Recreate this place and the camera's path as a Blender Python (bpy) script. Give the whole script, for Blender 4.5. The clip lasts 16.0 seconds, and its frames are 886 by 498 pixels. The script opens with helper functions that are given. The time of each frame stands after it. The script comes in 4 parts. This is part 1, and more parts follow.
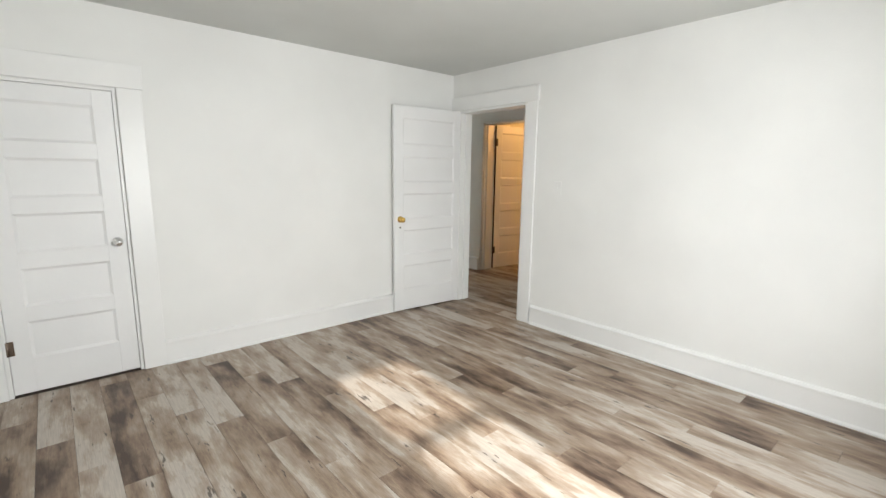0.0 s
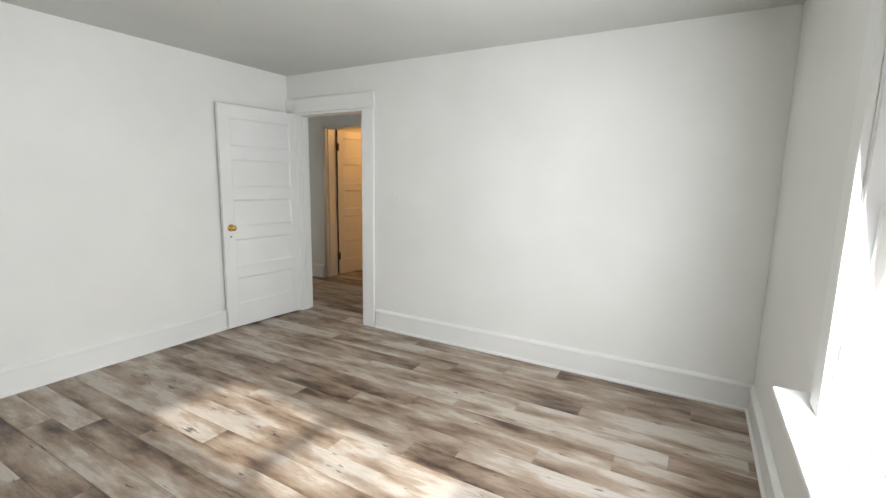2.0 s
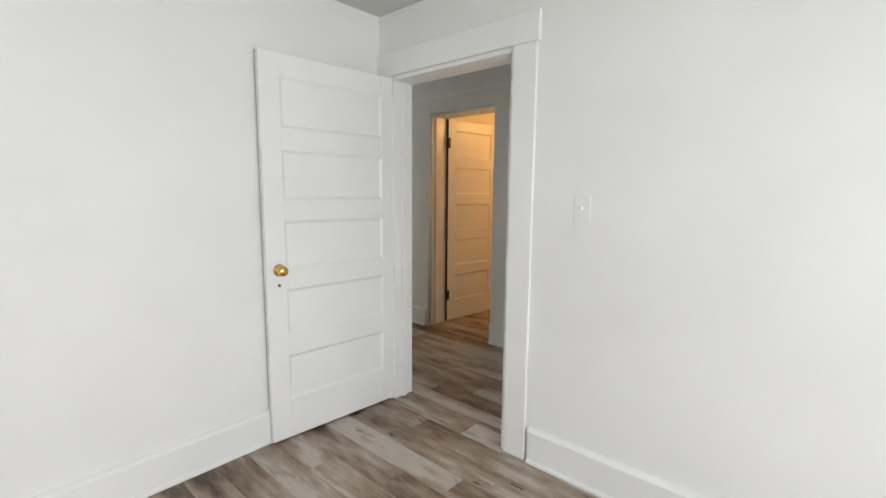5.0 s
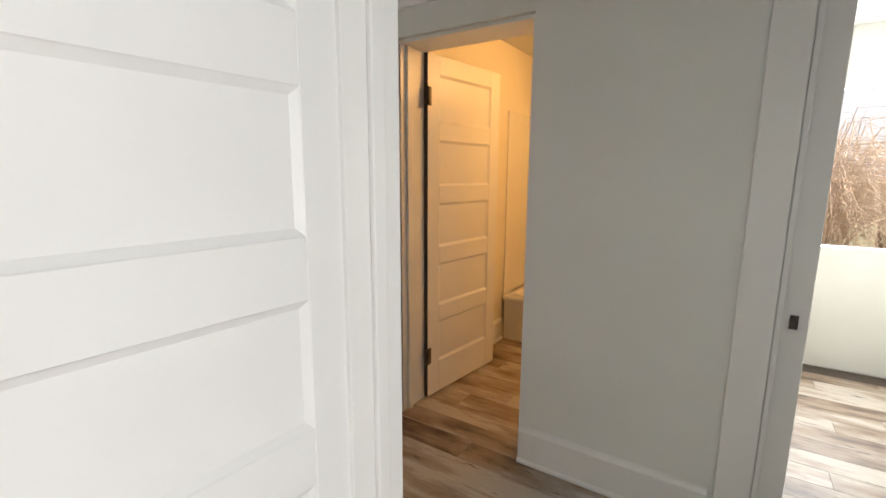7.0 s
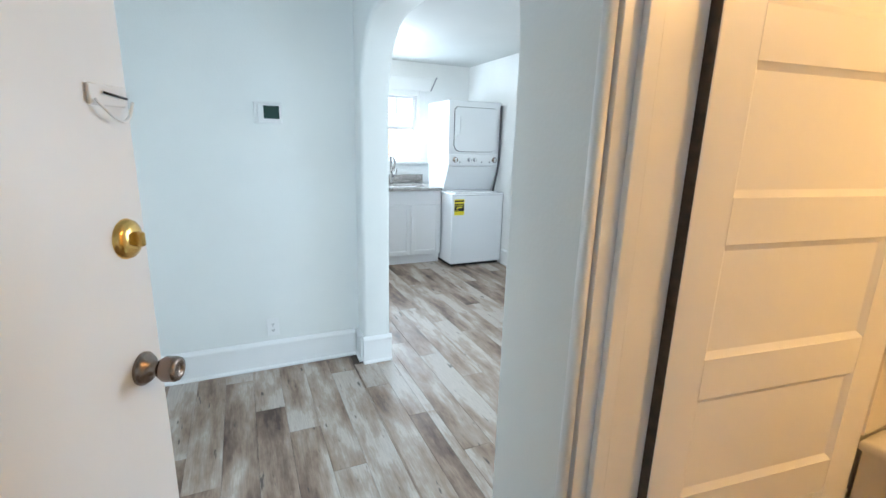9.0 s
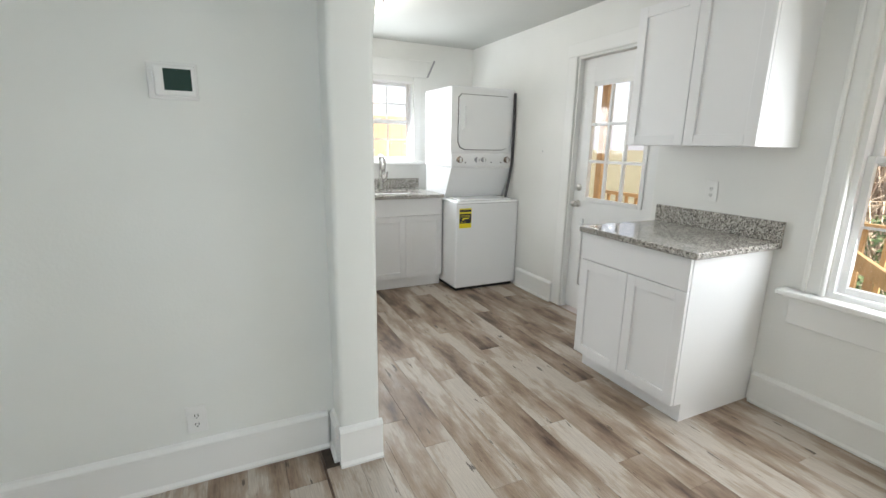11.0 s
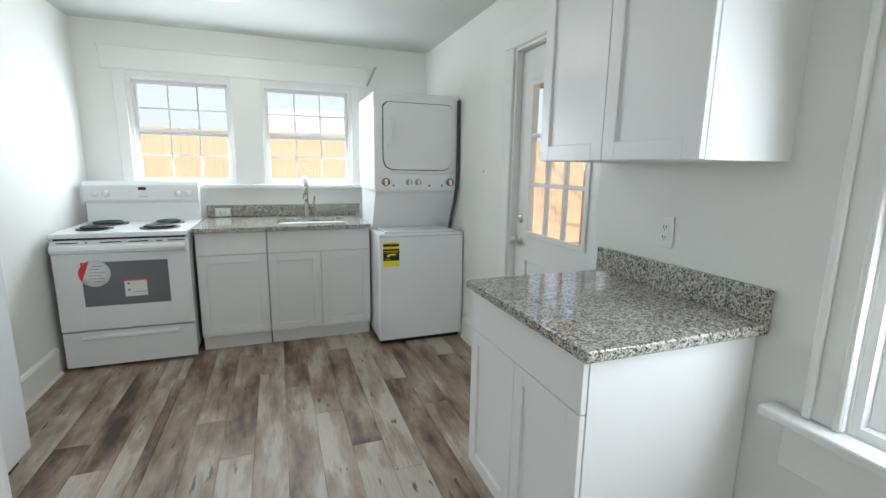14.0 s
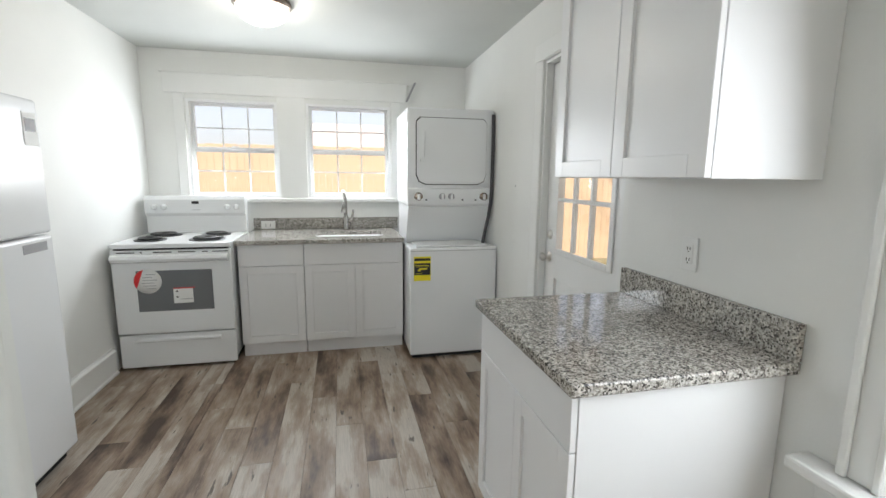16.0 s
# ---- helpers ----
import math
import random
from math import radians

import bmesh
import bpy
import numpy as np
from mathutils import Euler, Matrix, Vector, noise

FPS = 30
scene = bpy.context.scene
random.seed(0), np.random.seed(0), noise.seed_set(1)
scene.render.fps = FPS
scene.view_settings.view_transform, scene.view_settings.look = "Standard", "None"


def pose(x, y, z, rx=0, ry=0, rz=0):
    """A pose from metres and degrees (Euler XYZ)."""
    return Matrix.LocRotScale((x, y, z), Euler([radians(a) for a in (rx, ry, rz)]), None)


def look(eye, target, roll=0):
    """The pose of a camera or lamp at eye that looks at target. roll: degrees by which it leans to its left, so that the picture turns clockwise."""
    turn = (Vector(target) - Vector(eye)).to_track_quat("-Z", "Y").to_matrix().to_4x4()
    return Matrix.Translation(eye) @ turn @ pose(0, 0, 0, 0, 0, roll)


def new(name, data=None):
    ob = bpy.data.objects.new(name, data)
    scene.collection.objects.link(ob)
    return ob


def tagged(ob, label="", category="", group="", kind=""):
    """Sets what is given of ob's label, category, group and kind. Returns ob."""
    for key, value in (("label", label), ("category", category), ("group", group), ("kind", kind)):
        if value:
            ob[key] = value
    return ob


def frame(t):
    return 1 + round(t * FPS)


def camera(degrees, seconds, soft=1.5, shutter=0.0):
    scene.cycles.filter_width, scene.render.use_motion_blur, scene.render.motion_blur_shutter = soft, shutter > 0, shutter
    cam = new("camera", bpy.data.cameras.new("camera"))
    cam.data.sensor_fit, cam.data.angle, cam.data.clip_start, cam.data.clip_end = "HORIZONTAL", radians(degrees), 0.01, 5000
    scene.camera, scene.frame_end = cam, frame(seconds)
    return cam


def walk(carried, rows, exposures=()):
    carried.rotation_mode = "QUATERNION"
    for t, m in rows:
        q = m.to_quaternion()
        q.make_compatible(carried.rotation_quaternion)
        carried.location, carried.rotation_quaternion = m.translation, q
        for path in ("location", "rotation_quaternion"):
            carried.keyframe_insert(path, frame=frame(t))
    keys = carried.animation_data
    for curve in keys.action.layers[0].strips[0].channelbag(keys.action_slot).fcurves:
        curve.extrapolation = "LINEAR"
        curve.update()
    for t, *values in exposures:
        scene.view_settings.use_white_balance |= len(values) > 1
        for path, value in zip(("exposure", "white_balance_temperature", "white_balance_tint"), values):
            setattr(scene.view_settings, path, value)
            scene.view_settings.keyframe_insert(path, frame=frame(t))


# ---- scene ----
cam = camera(89.6, 16.0)
PATH = [
    (0, (-2.813, -2.651, 1.398), (-1.514, -1.168, 1.062), 0.7),
    (0.5, (-2.83, -2.646, 1.395), (-1.623, -1.084, 1.071), 0.8),
    (1, (-2.835, -2.656, 1.408), (-1.518, -1.183, 1.095), 0.9),
    (1.5, (-2.797, -2.698, 1.406), (-1.253, -1.465, 1.1), 0.9),
    (2, (-2.768, -2.726, 1.403), (-1.052, -1.745, 1.098), 1.1),
    (2.5, (-2.761, -2.668, 1.391), (-1.032, -1.726, 1.042), 0.5),
    (3, (-2.644, -2.53, 1.375), (-1.017, -1.433, 0.989), 0.3),
    (3.5, (-2.359, -2.306, 1.366), (-0.829, -1.078, 0.982), 0.4),
    (4, (-2.064, -1.998, 1.374), (-0.53, -0.758, 1.042), 1.2),
    (4.5, (-1.692, -1.669, 1.345), (-0.207, -0.355, 1.085), 0.2),
    (5, (-1.387, -1.225, 1.35), (0.095, 0.093, 1.097), 0.5),
    (5.2, (-1.259, -1.072, 1.365), (0.289, 0.168, 1.101), -0.1),
    (7.3, (0.178, 0.394, 1.443), (1.83, 1.466, 1.093), 0.5),
    (7.5, (0.369, 0.465, 1.468), (1.996, 1.567, 1.094), 1.1),
    (7.7, (0.504, 0.547, 1.474), (2.103, 1.68, 1.073), 0.9),
    (8, (0.718, 0.651, 1.446), (2.15, 1.989, 1.046), 1.2),
    (8.5, (1.002, 0.865, 1.436), (2.019, 2.527, 0.983), 0.9),
    (9, (1.22, 1.156, 1.427), (2.023, 2.928, 0.963), 1.5),
    (9.2, (1.293, 1.269, 1.426), (1.973, 3.093, 0.969), 1.2),
    (11.3, (1.595, 2.215, 1.364), (2.512, 3.932, 0.911), 0.6),
    (11.5, (1.653, 2.279, 1.368), (2.650, 3.952, 0.915), -0.4),
    (12, (1.870, 2.393, 1.373), (3.010, 3.981, 0.952), -2.1),
    (12.5, (2.12, 2.504, 1.368), (3.35, 4.04, 1.006), -1.2),
    (13, (2.349, 2.507, 1.358), (3.457, 4.133, 1.003), 0.6),
    (13.5, (2.567, 2.471, 1.363), (3.408, 4.248, 0.998), 0.9),
    (14, (2.715, 2.533, 1.356), (3.397, 4.378, 0.995), 0.9),
    (14.5, (2.837, 2.575, 1.365), (3.386, 4.463, 0.996), -0.8),
    (15, (2.909, 2.546, 1.372), (3.336, 4.47, 1.036), 0.2),
    (15.5, (2.958, 2.506, 1.375), (3.357, 4.44, 1.056), 0.7),
    (16, (2.908, 2.513, 1.38), (3.348, 4.439, 1.065), 0.6),
]
walk(cam, [(t, look(eye, target, roll)) for t, eye, target, roll in PATH],
     exposures=[(0, 0.68, 6500, 10), (0.5, 0.45, 6500, 10), (1.0, 0.7, 6500, 10), (1.5, 0.68, 6450, 10), (2.0, 0.48, 6400, 10), (2.4, 0.4, 6400, 10), (3.4, 0.62, 6400, 11), (4.5, 0.58, 6350, 12), (5.2, 0.72, 6350, 12), (7.3, 1.2, 6600, 12), (8.0, 1.7, 5650, 7), (8.4, 1.7, 5250, 4), (9.2, 1.5, 5250, 4), (11.3, 1.1, 6350, 9), (12.1, 1.1, 6350, 9), (12.6, 0.92, 6150, 8), (13.5, 0.8, 5950, 5), (16, 0.8, 6250, 9)])

# ---- light ----
world = bpy.data.worlds.new("world")
scene.world = world
world.use_nodes = True
wn = world.node_tree
sky = wn.nodes.new("ShaderNodeTexSky")
sky.sky_type = 'NISHITA'
sky.sun_disc = False
sky.sun_elevation = radians(31.3)
sky.sun_rotation = radians(183)
sky.dust_density = 3.0
sky.ozone_density = 0.3
wn.nodes["Background"].inputs[1].default_value = 0.15
# a thin bright cloud veil over the clear sky
veil = wn.nodes.new("ShaderNodeMix")
veil.data_type = 'RGBA'
veil.inputs[0].default_value = 0.7
veil.inputs[7].default_value = (3.7, 3.5, 3.65, 1)
wn.links.new(sky.outputs[0], veil.inputs[6])
wn.links.new(veil.outputs[2], wn.nodes["Background"].inputs[0])


def lamp(name, kind, m, energy, color, size=0.1, size_y=None):
    d = bpy.data.lights.new(name, kind)
    d.energy, d.color = energy, color
    if kind == 'AREA':
        d.shape, d.size, d.size_y = 'RECTANGLE', size, size_y or size
    elif kind == 'POINT':
        d.shadow_soft_size = size
    elif kind == 'SUN':
        d.angle = size
    ob = new(name, d)
    ob.matrix_world = m
    return ob


lamp("sun", 'SUN', look((0, 0, 0), (0.065, 1.0, -0.61)), 3.8, (1.0, 0.93, 0.84), radians(1.5))
# daylight in the window and door openings
lamp("window_daylight_bedroom", 'AREA', pose(-1.42, -3.135, 1.30, 81, 0, 0), 50, (0.95, 0.98, 1.0), 0.6, 0.95)
lamp("window_daylight_kitchen", 'AREA', pose(4.06, 2.72, 1.30, 0, 80, 0), 9.5, (0.95, 0.98, 1.0), 0.95, 0.78)
lamp("window_daylight_sink", 'AREA', pose(2.02, 6.788, 1.59, 80, 0, 180), 8, (0.95, 0.98, 1.0), 0.62, 0.6)
lamp("window_daylight_sink", 'AREA', pose(2.995, 6.788, 1.59, 80, 0, 180), 8, (0.95, 0.98, 1.0), 0.62, 0.6)
lamp("door_daylight_front", 'AREA', pose(0.52, 1.86, 1.1, 0, -90, 0), 15, (0.88, 0.95, 1.0), 1.9, 0.8)
lamp("bath_lamp", 'POINT', pose(2.95, 0.85, 2.15), 13, (1.0, 0.50, 0.15), 0.08)
# added fill lamp that brightens the side room; no window is known there
lamp("window_daylight_side_room", 'AREA', pose(4.16, -0.45, 1.45, 0, 90, 0), 24, (0.95, 0.98, 1.0), 1.0, 0.55)
lamp("kitchen_lamp", 'POINT', pose(2.48, 5.52, 2.25), 5, (1.0, 0.93, 0.82), 0.1)


# ---- materials ----
def mat(name, color, rough=0.5, metal=0.0, spec=0.5):
    m = bpy.data.materials.new(name)
    m.use_nodes = True
    b = m.node_tree.nodes["Principled BSDF"]
    b.inputs["Base Color"].default_value = (*color, 1)
    b.inputs["Roughness"].default_value = rough
    b.inputs["Metallic"].default_value = metal
    b.inputs["Specular IOR Level"].default_value = spec
    return m


def node(m, kind, **ins):
    n = m.node_tree.nodes.new(kind)
    for k, v in ins.items():
        n.inputs[k.replace("_", " ")].default_value = v
    return n


def link(m, a, b):
    m.node_tree.links.new(a, b)


def bsdf(m):
    return m.node_tree.nodes["Principled BSDF"]


def ramp(m, fac, stops):
    r = m.node_tree.nodes.new("ShaderNodeValToRGB")
    e = r.color_ramp.elements
    while len(e) < len(stops):
        e.new(0.5)
    for el, (p, c) in zip(e, stops):
        el.position, el.color = p, (*c, 1)
    link(m, fac, r.inputs[0])
    return r


def mixc(m, kind, fac, a, b):
    x = m.node_tree.nodes.new("ShaderNodeMix")
    x.data_type, x.blend_type = 'RGBA', kind
    for v, i in ((fac, 0), (a, 6), (b, 7)):
        if isinstance(v, (int, float)):
            x.inputs[i].default_value = v
        elif isinstance(v, tuple):
            x.inputs[i].default_value = (*v, 1)
        else:
            link(m, v, x.inputs[i])
    return x.outputs[2]


def painted(name, color, rough, grain=60.0, bump=0.05, vary=0.04, spec=0.5):
    """Paint: faint large stains, faint roller texture."""
    m = mat(name, color, rough, 0, spec)
    tc = m.node_tree.nodes.new("ShaderNodeTexCoord")
    geo = m.node_tree.nodes.new("ShaderNodeNewGeometry")
    n1 = node(m, "ShaderNodeTexNoise", Scale=1.7, Detail=4.0)
    n2 = node(m, "ShaderNodeTexNoise", Scale=grain, Detail=3.0)
    link(m, geo.outputs["Position"], n1.inputs["Vector"])
    link(m, tc.outputs["Object"], n2.inputs["Vector"])
    lo = tuple(c * (1 - vary) for c in color)
    hi = tuple(min(1, c * (1 + vary * 0.6)) for c in color)
    r = ramp(m, n1.outputs["Fac"], [(0.3, lo), (0.7, hi)])
    link(m, r.outputs[0], bsdf(m).inputs["Base Color"])
    rr = m.node_tree.nodes.new("ShaderNodeMapRange")
    rr.inputs["To Min"].default_value, rr.inputs["To Max"].default_value = rough - 0.07, rough + 0.07
    link(m, n1.outputs["Fac"], rr.inputs["Value"])
    link(m, rr.outputs[0], bsdf(m).inputs["Roughness"])
    bp = node(m, "ShaderNodeBump", Strength=bump, Distance=0.01)
    link(m, n2.outputs["Fac"], bp.inputs["Height"])
    link(m, bp.outputs[0], bsdf(m).inputs["Normal"])
    return m


def plank_mat():
    m = mat("weathered_plank", (0.3, 0.25, 0.2), 0.42)
    geo = m.node_tree.nodes.new("ShaderNodeNewGeometry")
    inf = m.node_tree.nodes.new("ShaderNodeObjectInfo")
    off = node(m, "ShaderNodeVectorMath")
    off.operation = 'SCALE'
    comb = m.node_tree.nodes.new("ShaderNodeCombineXYZ")
    for i in range(3):
        link(m, inf.outputs["Random"], comb.inputs[i])
    link(m, comb.outputs[0], off.inputs[0])
    off.inputs["Scale"].default_value = 37.0
    add = m.node_tree.nodes.new("ShaderNodeVectorMath")
    link(m, geo.outputs["Position"], add.inputs[0])
    link(m, off.outputs[0], add.inputs[1])

    def noise_at(sc, scale, detail, rough=0.55):
        mp = m.node_tree.nodes.new("ShaderNodeMapping")
        mp.inputs["Scale"].default_value = sc
        link(m, add.outputs[0], mp.inputs["Vector"])
        n = node(m, "ShaderNodeTexNoise", Scale=scale, Detail=detail, Roughness=rough)
        link(m, mp.outputs[0], n.inputs["Vector"])
        return n.outputs["Fac"]
    patch = noise_at((3.2, 0.8, 1), 2.2, 5.0, 0.6)
    streak = noise_at((9.0, 0.8, 1), 3.0, 5.0, 0.6)
    fine = noise_at((60.0, 2.5, 1), 4.0, 4.0)
    # tone of the plank as a whole, pushed by patches
    a = m.node_tree.nodes.new("ShaderNodeMath")
    a.operation = 'MULTIPLY_ADD'
    link(m, inf.outputs["Random"], a.inputs[0])
    a.inputs[1].default_value, a.inputs[2].default_value = 0.40, -0.64
    b = m.node_tree.nodes.new("ShaderNodeMath")
    b.operation = 'MULTIPLY_ADD'
    link(m, patch, b.inputs[0])
    b.inputs[1].default_value = 2.1
    link(m, a.outputs[0], b.inputs[2])
    c = m.node_tree.nodes.new("ShaderNodeMath")
    c.operation = 'MULTIPLY_ADD'
    link(m, streak, c.inputs[0])
    c.inputs[1].default_value = 0.34
    link(m, b.outputs[0], c.inputs[2])
    col = ramp(m, c.outputs[0], [(0.32, (0.065, 0.038, 0.024)), (0.50, (0.18, 0.120, 0.084)), (0.68, (0.30, 0.222, 0.158)), (0.88, (0.405, 0.33, 0.262)), (1.0, (0.51, 0.455, 0.395))])
    fr = ramp(m, fine, [(0.35, (0.72, 0.72, 0.72)), (0.62, (1.06, 1.06, 1.06))])
    col2 = mixc(m, 'MULTIPLY', 0.6, col.outputs[0], fr.outputs[0])
    # knots and dark cracks
    crack = noise_at((16.0, 2.6, 1), 2.2, 3.0)
    cr = ramp(m, crack, [(0.665, (0, 0, 0)), (0.71, (0.85, 0.85, 0.85))])
    col3 = mixc(m, 'MIX', cr.outputs[0], col2, (0.06, 0.045, 0.036))
    link(m, col3, bsdf(m).inputs["Base Color"])
    rr = m.node_tree.nodes.new("ShaderNodeMapRange")
    rr.inputs["To Min"].default_value, rr.inputs["To Max"].default_value = 0.36, 0.55
    link(m, streak, rr.inputs["Value"])
    link(m, rr.outputs[0], bsdf(m).inputs["Roughness"])
    bp = node(m, "ShaderNodeBump", Strength=0.25, Distance=0.002)
    link(m, fine, bp.inputs["Height"])
    link(m, bp.outputs[0], bsdf(m).inputs["Normal"])
    return m


def granite_mat():
    m = mat("speckled_granite", (0.4, 0.4, 0.38), 0.07)
    geo = m.node_tree.nodes.new("ShaderNodeNewGeometry")
    v = node(m, "ShaderNodeTexVoronoi", Scale=205.0)
    n = node(m, "ShaderNodeTexNoise", Scale=60.0, Detail=5.0, Roughness=0.7)
    n2 = node(m, "ShaderNodeTexNoise", Scale=6.0, Detail=3.0)
    for t in (v, n, n2):
        link(m, geo.outputs["Position"], t.inputs["Vector"])
    bw = m.node_tree.nodes.new("ShaderNodeSeparateColor")
    link(m, v.outputs["Color"], bw.inputs[0])
    c1 = ramp(m, bw.outputs[0], [(0.0, (0.05, 0.047, 0.045)), (0.14, (0.08, 0.075, 0.07)), (0.2, (0.24, 0.22, 0.20)), (0.5, (0.44, 0.425, 0.40)), (0.85, (0.66, 0.64, 0.61))])
    c2 = ramp(m, n.outputs["Fac"], [(0.36, (0.45, 0.43, 0.41)), (0.5, (0.85, 0.84, 0.82)), (0.66, (1.15, 1.14, 1.1))])
    x = mixc(m, 'MULTIPLY', 0.85, c1.outputs[0], c2.outputs[0])
    c3 = ramp(m, n2.outputs["Fac"], [(0.3, (0.85, 0.85, 0.85)), (0.7, (1.1, 1.08, 1.05))])
    link(m, mixc(m, 'MULTIPLY', 0.6, x, c3.outputs[0]), bsdf(m).inputs["Base Color"])
    return m


def wood_mat(name, lo, hi, rough=0.6):
    m = mat(name, hi, rough)
    tc = m.node_tree.nodes.new("ShaderNodeTexCoord")
    mp = m.node_tree.nodes.new("ShaderNodeMapping")
    mp.inputs["Scale"].default_value = (9, 9, 1.2)
    link(m, tc.outputs["Object"], mp.inputs["Vector"])
    n = node(m, "ShaderNodeTexNoise", Scale=4.0, Detail=6.0)
    link(m, mp.outputs[0], n.inputs["Vector"])
    link(m, ramp(m, n.outputs["Fac"], [(0.3, lo), (0.7, hi)]).outputs[0], bsdf(m).inputs["Base Color"])
    return m


def speck_mat(name, lo, hi, scale=8.0, rough=0.8):
    m = mat(name, hi, rough)
    geo = m.node_tree.nodes.new("ShaderNodeNewGeometry")
    n = node(m, "ShaderNodeTexNoise", Scale=scale, Detail=6.0)
    link(m, geo.outputs["Position"], n.inputs["Vector"])
    link(m, ramp(m, n.outputs["Fac"], [(0.3, lo), (0.7, hi)]).outputs[0], bsdf(m).inputs["Base Color"])
    return m


def island_mat(name, cols, rough=0.7):
    m = mat(name, cols[0], rough)
    geo = m.node_tree.nodes.new("ShaderNodeNewGeometry")
    st = [(i / max(1, len(cols) - 1), c) for i, c in enumerate(cols)]
    link(m, ramp(m, geo.outputs["Random Per Island"], st).outputs[0], bsdf(m).inputs["Base Color"])
    return m


WALL = painted("wall_paint", (0.80, 0.80, 0.775), 0.62, 90, 0.06)
WALLH = painted("hall_paint", (0.76, 0.77, 0.735), 0.6, 90, 0.06)
# ceiling white lowered below the walls, standing in for weaker light up there
CEIL = painted("ceiling_paint_shaded", (0.60, 0.61, 0.585), 0.8, 70, 0.06)
TRIM = painted("trim_gloss", (0.82, 0.82, 0.80), 0.33, 25, 0.05)
DOORP = painted("door_paint", (0.81, 0.81, 0.80), 0.36, 30, 0.06)
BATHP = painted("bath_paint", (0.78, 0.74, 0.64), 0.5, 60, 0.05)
CAB = painted("cabinet_lacquer", (0.82, 0.82, 0.825), 0.32, 15, 0.015, 0.015)
ENAMEL = painted("white_enamel", (0.82, 0.83, 0.835), 0.2, 40, 0.015, 0.02)
PLASTIC = painted("white_plastic", (0.8, 0.8, 0.78), 0.35, 30, 0.01, 0.02)
VINYL = painted("window_vinyl", (0.84, 0.84, 0.84), 0.3, 30, 0.01, 0.02)
TUBM = painted("tub_acrylic", (0.82, 0.80, 0.75), 0.18, 20, 0.01, 0.02)
PLANK = plank_mat()
GRANITE = granite_mat()
SUB = speck_mat("joint_dark", (0.06, 0.045, 0.035), (0.09, 0.07, 0.055), 30)
BLACK = mat("black_plastic", (0.012, 0.012, 0.013), 0.35)
GAP = mat("dark_gap", (0.02, 0.02, 0.02), 0.8)
DARKG = mat("oven_glass", (0.16, 0.165, 0.17), 0.08)
SCREEN = mat("grey_green_screen", (0.03, 0.06, 0.05), 0.12)
IRON = speck_mat("black_coil", (0.012, 0.012, 0.012), (0.04, 0.038, 0.036), 60, 0.5)
BRONZE = speck_mat("dark_bronze", (0.02, 0.014, 0.01), (0.07, 0.045, 0.03), 40, 0.4)
BRASS = mat("brass", (0.72, 0.47, 0.14), 0.22, 1.0)
STEEL = mat("brushed_steel", (0.62, 0.60, 0.57), 0.3, 1.0)
CHROME = mat("chrome", (0.75, 0.75, 0.75), 0.12, 1.0)
NICKEL = mat("satin_nickel", (0.29, 0.23, 0.19), 0.25, 1.0)
FAUCET = mat("dull_faucet_steel", (0.36, 0.345, 0.325), 0.24, 1.0)
SINKM = mat("sink_steel", (0.20, 0.18, 0.16), 0.6, 1.0)
YELLOW = mat("yellow_label", (0.85, 0.72, 0.02), 0.5)
RED = mat("red_print", (0.65, 0.03, 0.03), 0.5)
PAPER = mat("white_paper", (0.8, 0.8, 0.78), 0.6)
HOSE = mat("dark_rubber", (0.07, 0.065, 0.07), 0.6)
GREYPR = mat("grey_print", (0.35, 0.35, 0.36), 0.6)
FENCEM = wood_mat("fence_cedar", (0.40, 0.28, 0.175), (0.52, 0.38, 0.25))
DECKM = wood_mat("deck_pine", (0.5, 0.33, 0.15), (0.68, 0.47, 0.24))
GRASS = speck_mat("lawn", (0.16, 0.16, 0.07), (0.38, 0.31, 0.19), 3, 0.9)
SIDING = painted("siding", (0.62, 0.60, 0.60), 0.6, 20, 0.05)
ROOFM = speck_mat("roof_shingle", (0.46, 0.38, 0.35), (0.60, 0.51, 0.48), 14, 0.9)
BARK = speck_mat("bark", (0.20, 0.15, 0.11), (0.40, 0.31, 0.24), 20, 0.9)
TWIG = island_mat("dry_twigs", [(0.60, 0.46, 0.33), (0.72, 0.58, 0.44), (0.80, 0.68, 0.55)])
LEAF = island_mat("green_leaf", [(0.12, 0.19, 0.07), (0.17, 0.25, 0.10), (0.24, 0.30, 0.14)])
SHADE = mat("frosted_glass_lit", (0.9, 0.88, 0.82), 0.4)
bsdf(SHADE).inputs["Emission Color"].default_value = (1.0, 0.93, 0.8, 1)
bsdf(SHADE).inputs["Emission Strength"].default_value = 1.3
GLASS = bpy.data.materials.new("window_glass")
GLASS.use_nodes = True
gt = GLASS.node_tree
gt.nodes.clear()
g_out, g_tr, g_gl, g_mx, g_lw, g_pw, g_ma = [gt.nodes.new("ShaderNode" + k) for k in ("OutputMaterial", "BsdfTransparent", "BsdfGlossy", "MixShader", "LayerWeight", "Math", "Math")]
g_gl.inputs["Roughness"].default_value = 0.02
g_pw.operation, g_ma.operation = 'POWER', 'MULTIPLY_ADD'
g_pw.inputs[1].default_value = 5.0
g_ma.inputs[1].default_value, g_ma.inputs[2].default_value = 0.5, 0.03
gt.links.new(g_lw.outputs["Facing"], g_pw.inputs[0])
gt.links.new(g_pw.outputs[0], g_ma.inputs[0])
gt.links.new(g_ma.outputs[0], g_mx.inputs[0])
gt.links.new(g_tr.outputs[0], g_mx.inputs[1])
gt.links.new(g_gl.outputs[0], g_mx.inputs[2])
